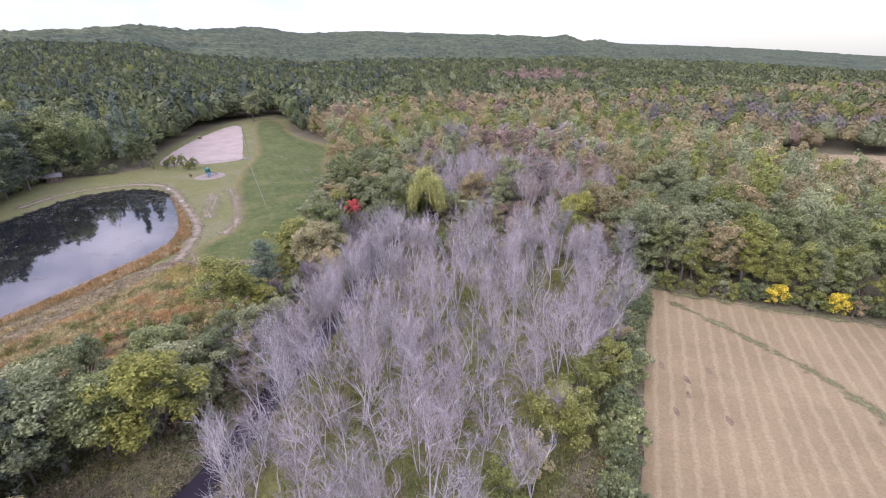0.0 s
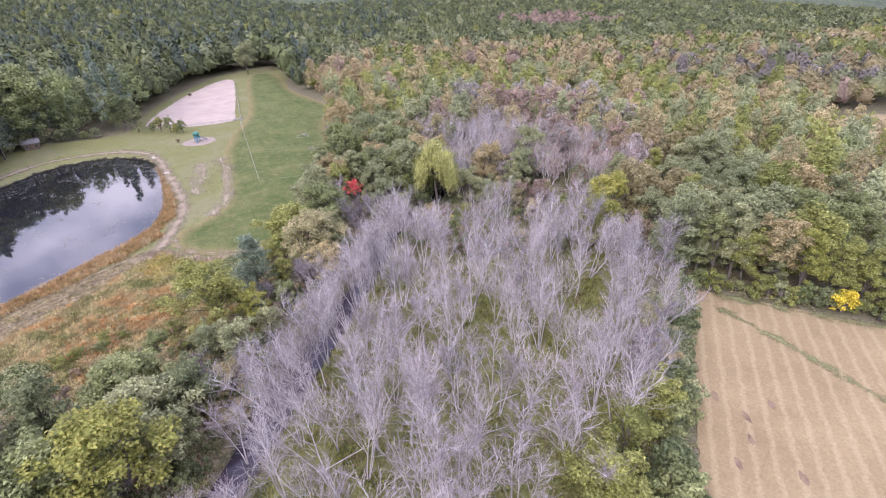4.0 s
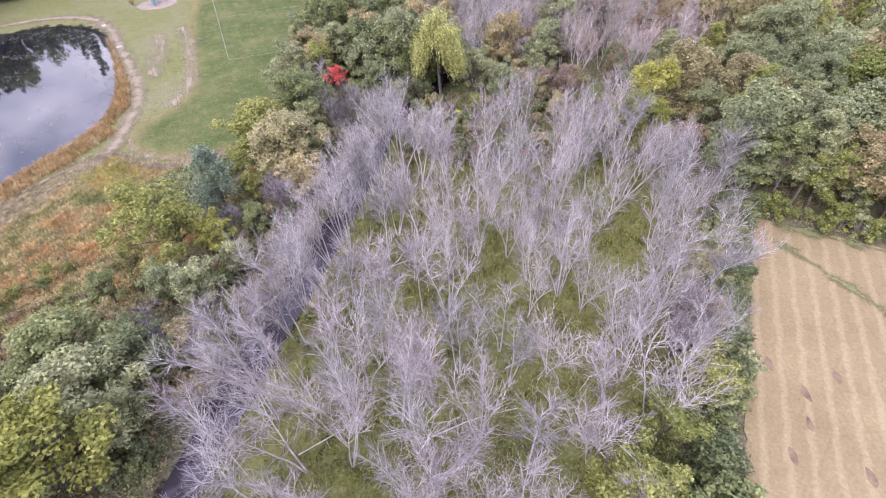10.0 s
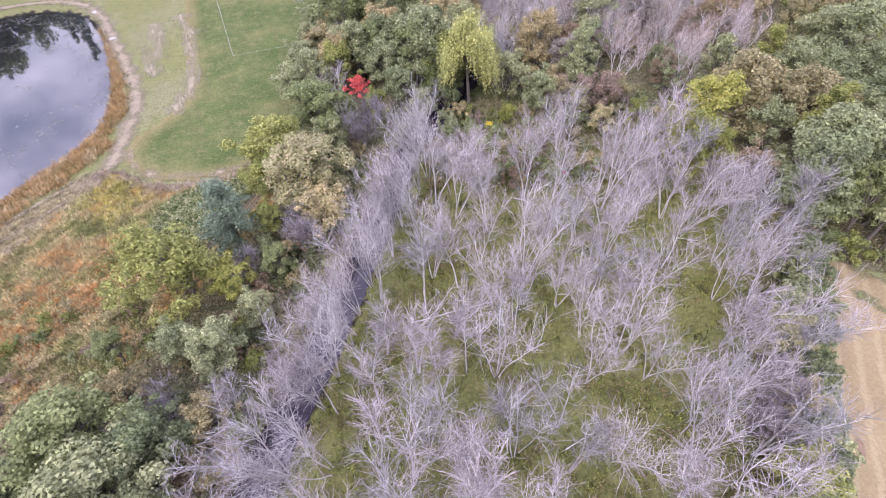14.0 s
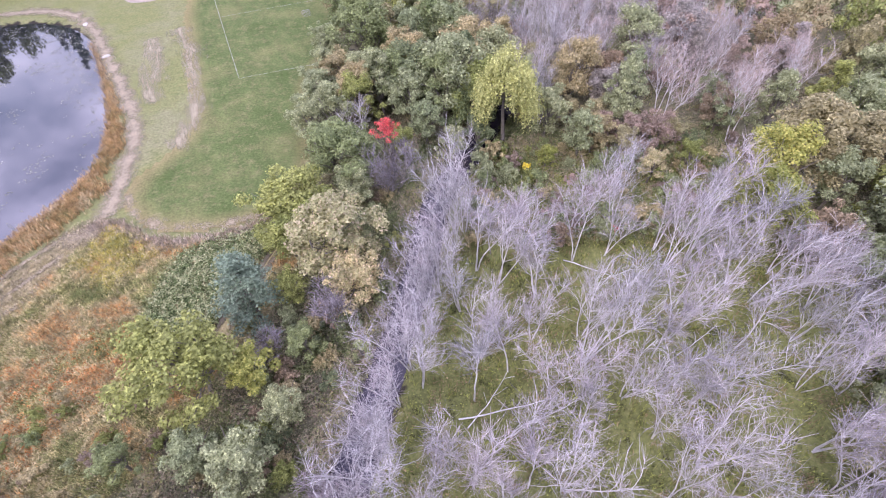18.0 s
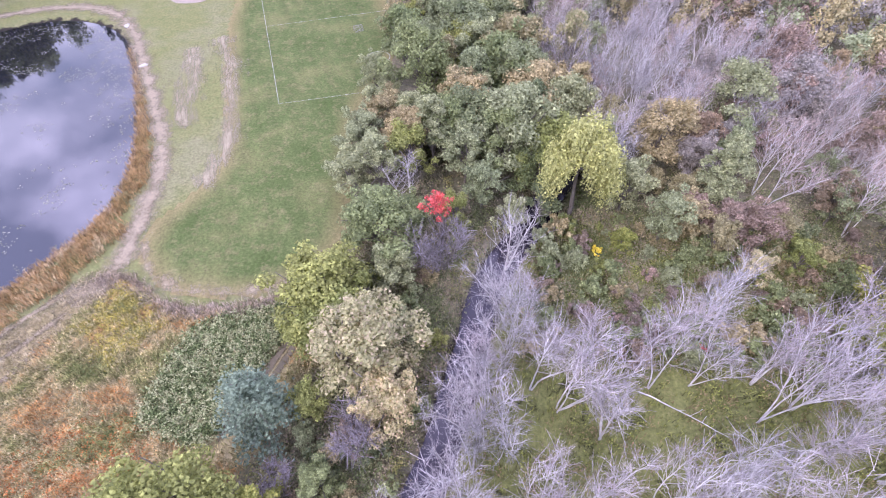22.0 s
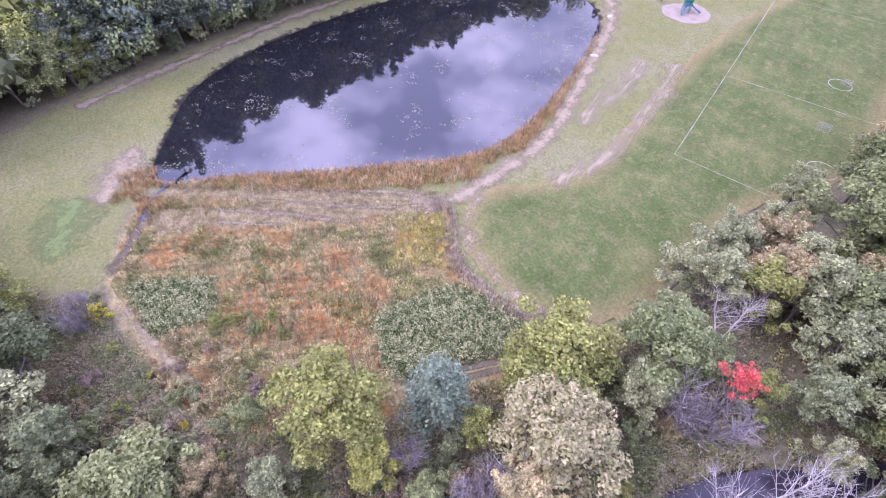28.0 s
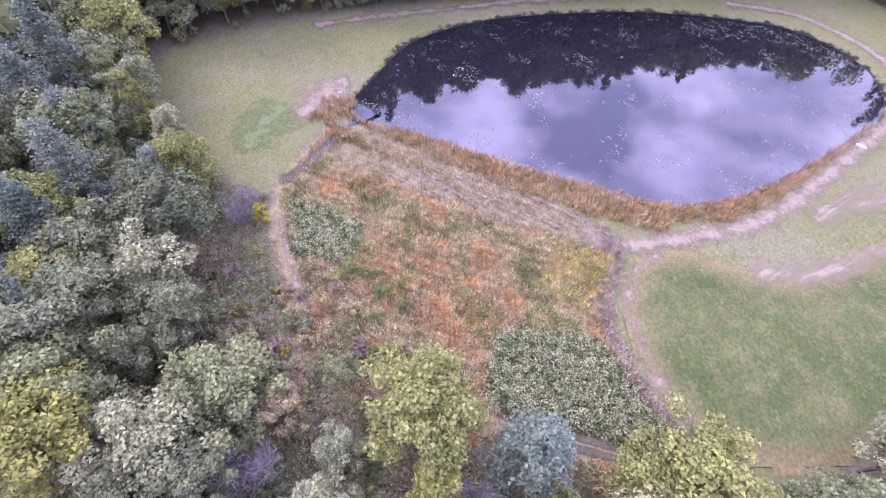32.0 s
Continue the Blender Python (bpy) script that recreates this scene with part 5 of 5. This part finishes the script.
for x, y, c, h in [(-74.5, 64, "yellow", 2.6), (-68, 65, "lime", 1.6), (-62, 69, "lime", 1.5), (-59, 65, "yellowgreen", 2), (-54, 71, "yellow", 1.3), (-57, 62, "green", 4), (-52, 65, "green", 3.6),
                   (-54, 70, "pink", 2.4), (-50, 74, "brown", 2.0), (0.6, 128.5, "lime", 4.2), (-2.5, 127.5, "yellow", 1.6), (64, 87, "yellow", 4.4), (72.7, 83, "yellow", 4.2), (75.5, 82, "orange", 3.0),
                   (4, 124, "pink", 2.0), (9, 113, "red", 1.2), (-1, 116, "pink", 1.6), (-24, 110, "yellowgreen", 2.6), (-25, 101, "green", 3.0), (-27, 92, "green", 2.6), (-47, 81, "yellowgreen", 2.2),
                   (-118, 220, "yellowgreen", 3.6), (-130, 224, "green", 4), (-110, 205, "orange", 1.6)]:
    shrub(2 if h > 3 else random.randrange(2), c, x, y, h)
for k in range(40):
    x = 44 + k * 1.45
    shrub(random.randrange(3), random.choice(("green", "green", "greygreen", "dark", "yellowgreen")), x, 97.5 - (x - 41) * 0.45 + random.uniform(-0.5, 1.5), random.uniform(1.5, 4.5), "along the field's edge")

for k in range(170):
    x, y = random.uniform(-14, 36), random.uniform(110, 134)
    if far_from(stream_line, np.array([(x, y)]))[0] < 3.2:
        continue
    thicket(random.randrange(3), random.choice(("green", "yellowgreen", "brown", "tan", "greygreen", "dark", "green", "tan", "green", "pink")), x, y, random.uniform(1.3, 4.0))
for k in range(120):
    x, y = random.uniform(-66, -41), random.uniform(54, 86)
    thicket(random.randrange(2), random.choice(("greygreen", "brown", "tan", "pink", "green", "tan", "cream", "yellowgreen")), x, y, random.uniform(0.9, 2.6))

for x, y in smooth_line([(-138, 70), (-146, 96), (-155, 130), (-162, 165), (-171, 203), (-150, 216)], 4.0):
    shrub(2, random.choice(("dark", "green", "greygreen")), x - random.uniform(0, 3), y, random.uniform(3.0, 6.0), "below the pines by the pond")

for colour, rows_ in THICKET.items():
    V, Fc, base = [], [], 0
    for kind, x, y, sc in rows_:
        me_ = SHRUB[kind][1]
        v = np.empty(len(me_.vertices) * 3, np.float32)
        me_.vertices.foreach_get("co", v)
        v = v.reshape(-1, 3)
        a = random.uniform(0, 6.283)
        ca, sa = math.cos(a) * sc, math.sin(a) * sc
        V.append(np.column_stack([x + v[:, 0] * ca - v[:, 1] * sa, y + v[:, 0] * sa + v[:, 1] * ca, float(ground_z(x, y)[0]) + v[:, 2] * sc]))
        Fc.append(np.arange(len(v)).reshape(-1, 3) + base)
        base += len(v)
    tagged(new("thicket", mesh_of("thicket", np.concatenate(V), np.concatenate(Fc), LEAF[colour])), f"thicket of {WORDS[colour]} bushes by the stream and swamp", "bushes", "thickets", "stuff")

# Lily pads.
def pad_spots(p):
    d = depth_in(pond_loop, p)
    rim = (d > 2) & (d < 9 + 5 * noise_at(p, 0.1, 2)) & (p[:, 1] > 150)
    return (d > 1.8) & ((noise_at(p, 0.16, 6) + 0.6 * noise_at(p, 0.6, 1) > 0.36) | (rim & (noise_at(p, 0.5, 9) > 0.0)) | ((d < 5) & (noise_at(p, 0.5, 7) > 0.25)))


pads = scatter(9500, (-148, -78, 72, 190), pad_spots, 10)
rng = np.random.default_rng(3)
pr, pa = rng.uniform(0.06, 0.15, len(pads)), np.arange(6) * math.pi / 3
pv = np.stack([pads[:, None, 0] + pr[:, None] * np.cos(pa), pads[:, None, 1] + pr[:, None] * np.sin(pa), np.full((len(pads), 6), -0.405) + rng.uniform(0, 0.01, (len(pads), 1))], -1)
tagged(new("lily_pads", mesh_of("lily_pads", pv.reshape(-1, 3), np.arange(6 * len(pads)).reshape(-1, 6), m_pad)), "pale lily pads floating on the pond", "lily pads", kind="stuff")

# ---- fallen trunks ----
def hose(name, pts, r0, r1, sides=7):
    """One closed, tapering tube through the points."""
    pts = np.array(pts)
    d = np.gradient(pts, axis=0)
    d /= np.linalg.norm(d, axis=1)[:, None]
    a = np.cross(d, (0.21, 0.34, 0.92))
    a /= np.linalg.norm(a, axis=1)[:, None]
    b = np.cross(d, a)
    ang = np.arange(sides) * 2 * np.pi / sides
    rad = np.linspace(r0, r1, len(pts))[:, None, None]
    v = pts[:, None] + rad * (np.cos(ang)[None, :, None] * a[:, None] + np.sin(ang)[None, :, None] * b[:, None])
    i = np.arange(len(pts) * sides).reshape(len(pts), sides)
    k = np.roll(i, -1, 1)
    q = np.stack([i[:-1], k[:-1], k[1:], i[1:]], -1).reshape(-1, 4)
    caps = [[i[e, 0], i[e, m], i[e, m + 1]] for e in (0, -1) for m in range(1, sides - 1)]
    return mesh_of(name, v.reshape(-1, 3), np.concatenate([q[:, [0, 1, 2]], q[:, [0, 2, 3]], np.array(caps)]), DEADWOOD, True)


def fallen(x0, y0, x1, y1, r, z0=0.4, z1=0.4):
    global rng
    rng = np.random.default_rng(int(abs(x0 * 31 + y0 * 7)))
    p, q = np.array([0.0, 0.0, z0]), np.array([x1 - x0, y1 - y0, z1])
    _, pts, _ = limb(p, (q - p) / np.linalg.norm(q - p), np.linalg.norm(q - p), r, r * 0.3, 7, 0.08)
    r *= 0.5
    root = new("fallen_trunk")
    root.matrix_world = pose(x0, y0, 0.0)
    part("stem", hose("stem", pts, r, r * 0.3), root)
    for k in (3, 4, 5, 6):
        a = rng.normal(size=3) + (q - p) / np.linalg.norm(q - p)
        a[2] = abs(a[2])
        _, bp_, _ = limb(pts[k], a / np.linalg.norm(a), rng.uniform(0.8, 2.2), r * 0.35, 0.02, 3, 0.15)
        part("branch", hose("branch", bp_, r * 0.35, 0.02, 5), root)
    return tagged(root, "bleached fallen trunk lying in the swamp grass", "log", "fallen trunks")


for args in [(0, 106, 9.5, 102.5, 0.17, 1.8, 0.4), (-15, 84, -4, 84.5, 0.2, 0.4, 2.2), (-14, 83, -8, 88, 0.16, 0.4, 1.6), (12, 92, 19, 95, 0.14), (2, 68, 9, 71, 0.16, 0.3, 1.5), (-6, 60, 3, 63, 0.17, 0.3, 1.8),
             (15, 70, 21, 75, 0.13), (6, 114, 14, 118, 0.14, 0.3, 2.0), (-20, 58, -14, 62, 0.15)]:
    fallen(*args)

# ---- sports lawn: lines, targets, rails ----
m_paint = worn_mat("white_line_paint", (0.29, 0.30, 0.26), (0.40, 0.40, 0.36), 0.55, gaps=1.2)
m_white = solid_mat("white_netting", (0.24, 0.245, 0.23), (0.34, 0.345, 0.33), 2.0, bump=0.2)
m_rail = solid_mat("grey_rail", (0.28, 0.28, 0.27), (0.45, 0.45, 0.43), 1.0)
m_teal = solid_mat("teal_plastic", (0.015, 0.19, 0.18), (0.02, 0.26, 0.24), 0.8, rough=0.4, bump=0.05)
m_blue = solid_mat("blue_plastic", (0.04, 0.13, 0.19), (0.05, 0.17, 0.25), 0.8, rough=0.4, bump=0.05)
m_chip = solid_mat("wood_chips", (0.21, 0.17, 0.14), (0.30, 0.25, 0.21), 0.5, fine=5)
m_roof = solid_mat("weathered_shingles", (0.16, 0.15, 0.15), (0.28, 0.27, 0.27), 1.5)
m_board = solid_mat("brown_boards", (0.10, 0.07, 0.05), (0.18, 0.13, 0.09), 1.5)


def box_mesh(name, pieces, material):
    """Boxes (centre, half sizes, turn about z in degrees) with eased edges, as one mesh."""
    bm = bmesh.new()
    for c, hs, rz in pieces:
        r = bmesh.ops.create_cube(bm, size=2.0, matrix=pose(*c, 0, 0, rz) @ Matrix.Diagonal((*hs, 1)))
        es = list({e for v in r["verts"] for e in v.link_edges})
        bmesh.ops.bevel(bm, geom=es, offset=min(hs) * 0.25, segments=1, affect="EDGES")
    me = bpy.data.meshes.new(name)
    bm.to_mesh(me)
    bm.free()
    me.materials.append(material)
    return me


def stripe(a, b, w=0.1):
    return strip("painted_line", [a, tuple(np.add(a, b) / 2), b], w, m_paint, "white painted line on the lawn", 0.05, 0.3, 2, "line")


stripe((-62, 159), (-97.5, 237))
stripe((-62, 159), (-46, 165))
stripe((-76, 190), (-46, 203))
stripe((-97, 236), (-62, 252), 0.08)


def ring(x, y, r):
    a = np.linspace(0, 2 * np.pi, 40, endpoint=False)
    o = np.stack([x + r * np.cos(a), y + r * np.sin(a)], 1)
    i = np.stack([x + (r - 0.16) * np.cos(a), y + (r - 0.16) * np.sin(a)], 1)
    v = np.concatenate([np.column_stack([o, np.full(40, 0.055)]), np.column_stack([i, np.full(40, 0.055)])])
    k = np.arange(40)
    me_ = mesh_of("painted_ring", v, np.stack([k, (k + 1) % 40, 40 + (k + 1) % 40, 40 + k], 1), m_paint)
    at_ = me_.attributes.new("inner", "FLOAT", "POINT")
    at_.data.foreach_set("value", np.full(80, 0.75, np.float32))
    return tagged(new("painted_ring", me_), "white painted circle on the lawn", "line", kind="structure")


ring(-46, 179, 2.6), ring(-61.5, 209, 2.4)


def goal(x, y, turn, s=1.0):
    """A small training goal: bent frame and slack net."""
    root = new("training_goal")
    root.matrix_world = pose(x, y, 0.03, 0, 0, turn) @ Matrix.Scale(s, 4)
    part("crossbar", box_mesh("crossbar", [((0, 0, 1.3), (1.25, 0.04, 0.04), 0)], m_white), root)
    post = box_mesh("post", [((0, 0, 0.65), (0.04, 0.04, 0.65), 0)], m_white)
    for sx in (-1.25, 1.25):
        part("post", post, root).location = (sx, 0, 0)
    g = np.array([(x_, -1.25 * (1 - z_ / 1.3), z_) for z_ in np.linspace(0.02, 1.3, 6) for x_ in np.linspace(-1.25, 1.25, 8)])
    g[:, 1] -= 0.12 * np.sin(np.linspace(0, 9, len(g)))
    i = np.arange(48).reshape(6, 8)
    part("net", mesh_of("net", g, np.stack([i[:-1, :-1], i[:-1, 1:], i[1:, 1:], i[1:, :-1]], -1).reshape(-1, 4), m_white), root, "pale slack goal net").modifiers.new("cords", "WIREFRAME").thickness = 0.05
    return tagged(root, "small white training goal with a pale net on the lawn", "goal", "training goals")


goal(-53.5, 191, 30, 0.85), goal(-61, 210.5, 20, 0.75), goal(-97.5, 238, 60, 0.9)


def rail_fence(a, b, n):
    root = new("rail_fence")
    a, b = np.array(a, float), np.array(b, float)
    d = b - a
    L = np.linalg.norm(d)
    root.matrix_world = pose(*((a + b) / 2), 0, 0, 0, math.degrees(math.atan2(d[1], d[0])))
    post = box_mesh("post", [((0, 0, 0.5), (0.07, 0.07, 0.55), 0)], m_rail)
    for k in range(n):
        part("post", post, root).location = (-L / 2 + L * k / (n - 1), 0, 0)
    for z in (0.45, 0.9):
        part("rail", box_mesh("rail", [((0, 0.09, z), (L / 2, 0.03, 0.08), 0)], m_rail), root)
    return tagged(root, "low grey rail fence beside the gravel lot", "fence", "rail fences")


rail_fence((-98, 240), (-122, 228), 10), rail_fence((-98.5, 241), (-139, 338), 24)

# ---- playground ----
sheet("play_pad", smooth_loop([(-108, 204), (-104, 200), (-98, 201), (-96, 206), (-99, 211), (-105, 212)], 0.8, 0.4, 11), 0.06, m_chip, "pinkish wood-chip pad under the play set", "playground", 0.2)
play = new("play_set")
play.matrix_world = pose(-103, 206.5, 0.06, 0, 0, 25)
leg = box_mesh("post", [((0, 0, 1.5), (0.07, 0.07, 1.5), 0)], m_teal)
for sx in (-0.9, 0.9):
    for sy in (-0.9, 0.9):
        part("post", leg, play).location = (sx, sy, 0)
part("platform", box_mesh("platform", [((0, 0, 1.5), (1.0, 1.0, 0.06), 0)], m_blue), play, "blue deck")
rv = np.array([(-1.15, -1.15, 2.9), (1.15, -1.15, 2.9), (1.15, 1.15, 2.9), (-1.15, 1.15, 2.9), (0, 0, 3.9), (0, 0, 2.95)])
part("roof", mesh_of("roof", rv, np.array([(0, 1, 4), (1, 2, 4), (2, 3, 4), (3, 0, 4), (1, 0, 5), (2, 1, 5), (3, 2, 5), (0, 3, 5)]), m_teal), play, "teal pyramid roof")


def slide(turn, z0):
    s = np.linspace(0, 1, 9)
    prof = np.array([(-0.3, 0.22), (-0.27, 0.0), (0.27, 0.0), (0.3, 0.22)])
    v = np.concatenate([[(x, -1.0 - 2.6 * t, z0 * (1 - t) ** 1.3 + 0.25 + z) for x, z in prof] for t in s])
    i = np.arange(36).reshape(9, 4)
    me_ = mesh_of("slide", v, np.stack([i[:-1, :-1], i[:-1, 1:], i[1:, 1:], i[1:, :-1]], -1).reshape(-1, 4), m_blue)
    ob = part("slide", me_, play, "blue plastic slide")
    ob.matrix_basis = pose(0, 0, 0, 0, 0, turn)
    md = ob.modifiers.new("shell", "SOLIDIFY")
    md.thickness = 0.05


slide(0, 1.35), slide(100, 1.35)
part("rail_panel", box_mesh("rail_panel", [((0, 0.95, 1.95), (0.95, 0.03, 0.35), 0), ((0.95, 0.3, 1.95), (0.03, 0.6, 0.35), 0)], m_teal), play)
part("ladder", box_mesh("ladder", [((x, 1.2, 0.75), (0.03, 0.03, 0.8), 0) for x in (-0.3, 0.3)] + [((0, 1.2, z), (0.3, 0.025, 0.025), 0) for z in (0.3, 0.6, 0.9, 1.2)], m_teal), play)
tagged(play, "teal and blue plastic play set with slides", "play set")


def shed(name, x, y, turn, w, d, h, wall_m, label):
    root = new(name)
    root.matrix_world = pose(x, y, float(ground_z(x, y)[0]), 0, 0, turn)
    part("wall", box_mesh("wall", [((0, -d / 2, h / 2), (w / 2, 0.06, h / 2), 0), ((0, d / 2, h / 2), (w / 2, 0.06, h / 2), 0), ((-w / 2, 0, h / 2), (0.06, d / 2, h / 2), 0), ((w / 2, 0, h / 2), (0.06, d / 2, h / 2), 0)], wall_m), root)
    e = 0.5
    v = np.array([(-w / 2 - e, -d / 2 - e, h - 0.15), (w / 2 + e, -d / 2 - e, h - 0.15), (w / 2 + e, 0, h + d * 0.32), (-w / 2 - e, 0, h + d * 0.32), (w / 2 + e, d / 2 + e, h - 0.15), (-w / 2 - e, d / 2 + e, h - 0.15)])
    r = part("roof", mesh_of("roof", v, np.array([(0, 1, 2, 3), (3, 2, 4, 5)]), m_roof), root, "grey shingled roof")
    md = r.modifiers.new("shell", "SOLIDIFY")
    md.thickness = 0.15
    dr = part("door", box_mesh("door", [((0, -d / 2 - 0.07, 1.0), (0.5, 0.03, 1.0), 0)], m_board), root)
    part("handle", box_mesh("handle", [((0.38, -d / 2 - 0.13, 1.0), (0.03, 0.03, 0.08), 0)], m_rail), dr)
    for k in range(-1, 2, 2):
        wn = part("window", box_mesh("window", [((k * w * 0.3, -d / 2 - 0.08, 1.4), (0.42, 0.03, 0.5), 0)], m_white), root)
        part("pane", box_mesh("pane", [((k * w * 0.3, -d / 2 - 0.115, 1.4), (0.34, 0.008, 0.42), 0)], m_water), wn)
    return tagged(root, label, "building")


shed("pond_shed", -167, 203, 40, 5, 4, 2.6, m_board, "small brown shed with a grey roof beside the pond")
shed("farm_house", 223, 447, 15, 10, 7, 8, m_white, "white house with a grey roof among far trees")

board = new("notice_board")
board.matrix_world = pose(-149, 298, 0.0, 0, 0, 25)
for sx in (-0.8, 0.8):
    part("post", box_mesh("post", [((sx, 0, 1.1), (0.07, 0.07, 1.1), 0)], m_board), board)
part("panel", box_mesh("panel", [((0, 0, 1.3), (0.9, 0.06, 0.6), 0)], m_board), board, "dark notice panel")
part("cap", box_mesh("cap", [((0, 0, 2.25), (1.15, 0.4, 0.06), 0)], m_white), board, "pale cap board")
tagged(board, "dark notice board with a pale cap beside the gravel lot", "notice board")

# A stone and a small landing by the pond.
bm = bmesh.new()
bmesh.ops.create_icosphere(bm, subdivisions=2, radius=0.7)
for v in bm.verts:
    v.co = Vector((v.co.x * 1.5, v.co.y * 0.9, v.co.z * 0.5)) + 0.18 * noise.noise_vector(v.co * 1.7)
me = bpy.data.meshes.new("boulder")
bm.to_mesh(me)
bm.free()
me.materials.append(solid_mat("pale_stone", (0.32, 0.31, 0.29), (0.48, 0.46, 0.43), 1.5))
rock = tagged(new("boulder", me), "pale boulder on the pond bank", "rock", "boulders")
rock.matrix_world = pose(-96.5, 169.5, 0.0, 0, 0, 30)
rock2 = copy_thing(rock, pose(-110, 186.5, -0.05, 0, 0, 110))

# ---- worn tracks, ditch, bare ground ----
m_rut = worn_mat("dark_rut", (0.075, 0.065, 0.042), (0.14, 0.115, 0.075), 0.9, gaps=1.0)
for rut in (RUT_A, RUT_B):
    strip("wheel_rut", [tuple(p) for p in rut], 0.75, m_rut, "dark muddy wheel rut behind the bramble patch", 0.03, 0.3, 40)
for k, off in enumerate((-1.2, 1.6, 4.0, 6.4)):
    strip("wheel_track", [(-93 + off, 82 - off * 0.5), (-86 + off, 93 - off * 0.5), (-79 + off, 104 - off), (-74 + off * 0.6, 112.5 - off)], 0.9 if k % 2 else 1.2, m_dirt if k < 3 else m_comb, "straw-covered wheel track across the meadow", 0.05, 0.8, 20 + k)
strip("worn_patch", [(-91, 180), (-84, 166), (-79, 154), (-76, 147)], 8.0, m_streak, "worn straw-coloured strip in the grass", 0.052, 0.9, 23)
strip("worn_patch", [(-86, 186), (-75, 166), (-69, 153), (-66.5, 140), (-69, 132)], 6.5, m_streak, "worn straw-coloured strip in the grass", 0.055, 1.2, 24)
strip("worn_margin", [(-70, 128), (-69.5, 121), (-66, 116.5), (-60, 114.3), (-53, 114.5), (-47, 117), (-43, 121)], 3.4, m_faint, "dry worn margin round the lawn", 0.056, 0.8, 25)
strip("ditch_edge", [(-97, 74), (-90, 71), (-80, 64.5)], 2.2, worn_mat("wet_mud", (0.05, 0.04, 0.03), (0.11, 0.085, 0.06), 0.5), "dark muddy outlet ditch", 0.05, 0.6, 26)
outlet = water("outlet", ribbon_loop(smooth_line([(-101, 79.5), (-97.5, 75.5), (-94.5, 72.8), (-91, 71)], 0.6), 0.75, 8, 0.5), 0.1, "narrow bright outlet channel leaving the pond", "stream", m_water)
strip("bare_ground", [(-96, 65), (-104, 68.5), (-113, 73.5)], 6.5, m_dirt, "bare tan earth beside the pond", 0.05, 0.8, 27)
strip("green_strip", [(-87, 59), (-94, 59.5), (-103, 64)], 8.0, worn_mat("fresh_grass", (0.09, 0.135, 0.04), (0.14, 0.185, 0.06), 0.3, gaps=2.4), "fresh green grass strip by the ditch", 0.048, 0.5, 33)
strip("bare_ground", [(-129, 62), (-135, 77), (-141, 94), (-148, 114), (-152, 134)], 3.6, m_dirt, "bare tan earth beside the pond", 0.05, 0.8, 28)
strip("meadow_path", [(-79, 65), (-70, 68.5), (-60, 72.5), (-52, 78.5), (-48, 84)], 3.6, m_straw, "trodden straw path beside the meadow", 0.05, 0.9, 29)
m_track = worn_mat("green_track", (0.13, 0.15, 0.06), (0.20, 0.195, 0.09), -0.1)
strip("grass_track", [(42, 91), (47, 84), (53, 73), (57.5, 62), (60, 50), (62, 30)], 2.6, m_track, "green grassy track across the stubble", 0.05, 1.2, 30)
strip("field_margin", [(43.5, 93.8), (60, 86), (79, 77.5), (110, 62)], 2.4, m_track, "grassy margin of the field", 0.052, 1.1, 31)
for x, y in [(35.5, 64), (34, 60.5), (30.5, 57), (37, 55), (33, 68), (40, 66)]:
    sheet("earth_patch", smooth_loop([(x, y), (x + 0.5, y + 0.9), (x + 0.2, y + 2.0), (x - 0.35, y + 1.0)], 0.3, 0.3, x), 0.055, solid_mat("dark_earth", (0.13, 0.085, 0.055), (0.24, 0.17, 0.11), 0.8), "bare dark earth in the stubble", "patch", 0.2)
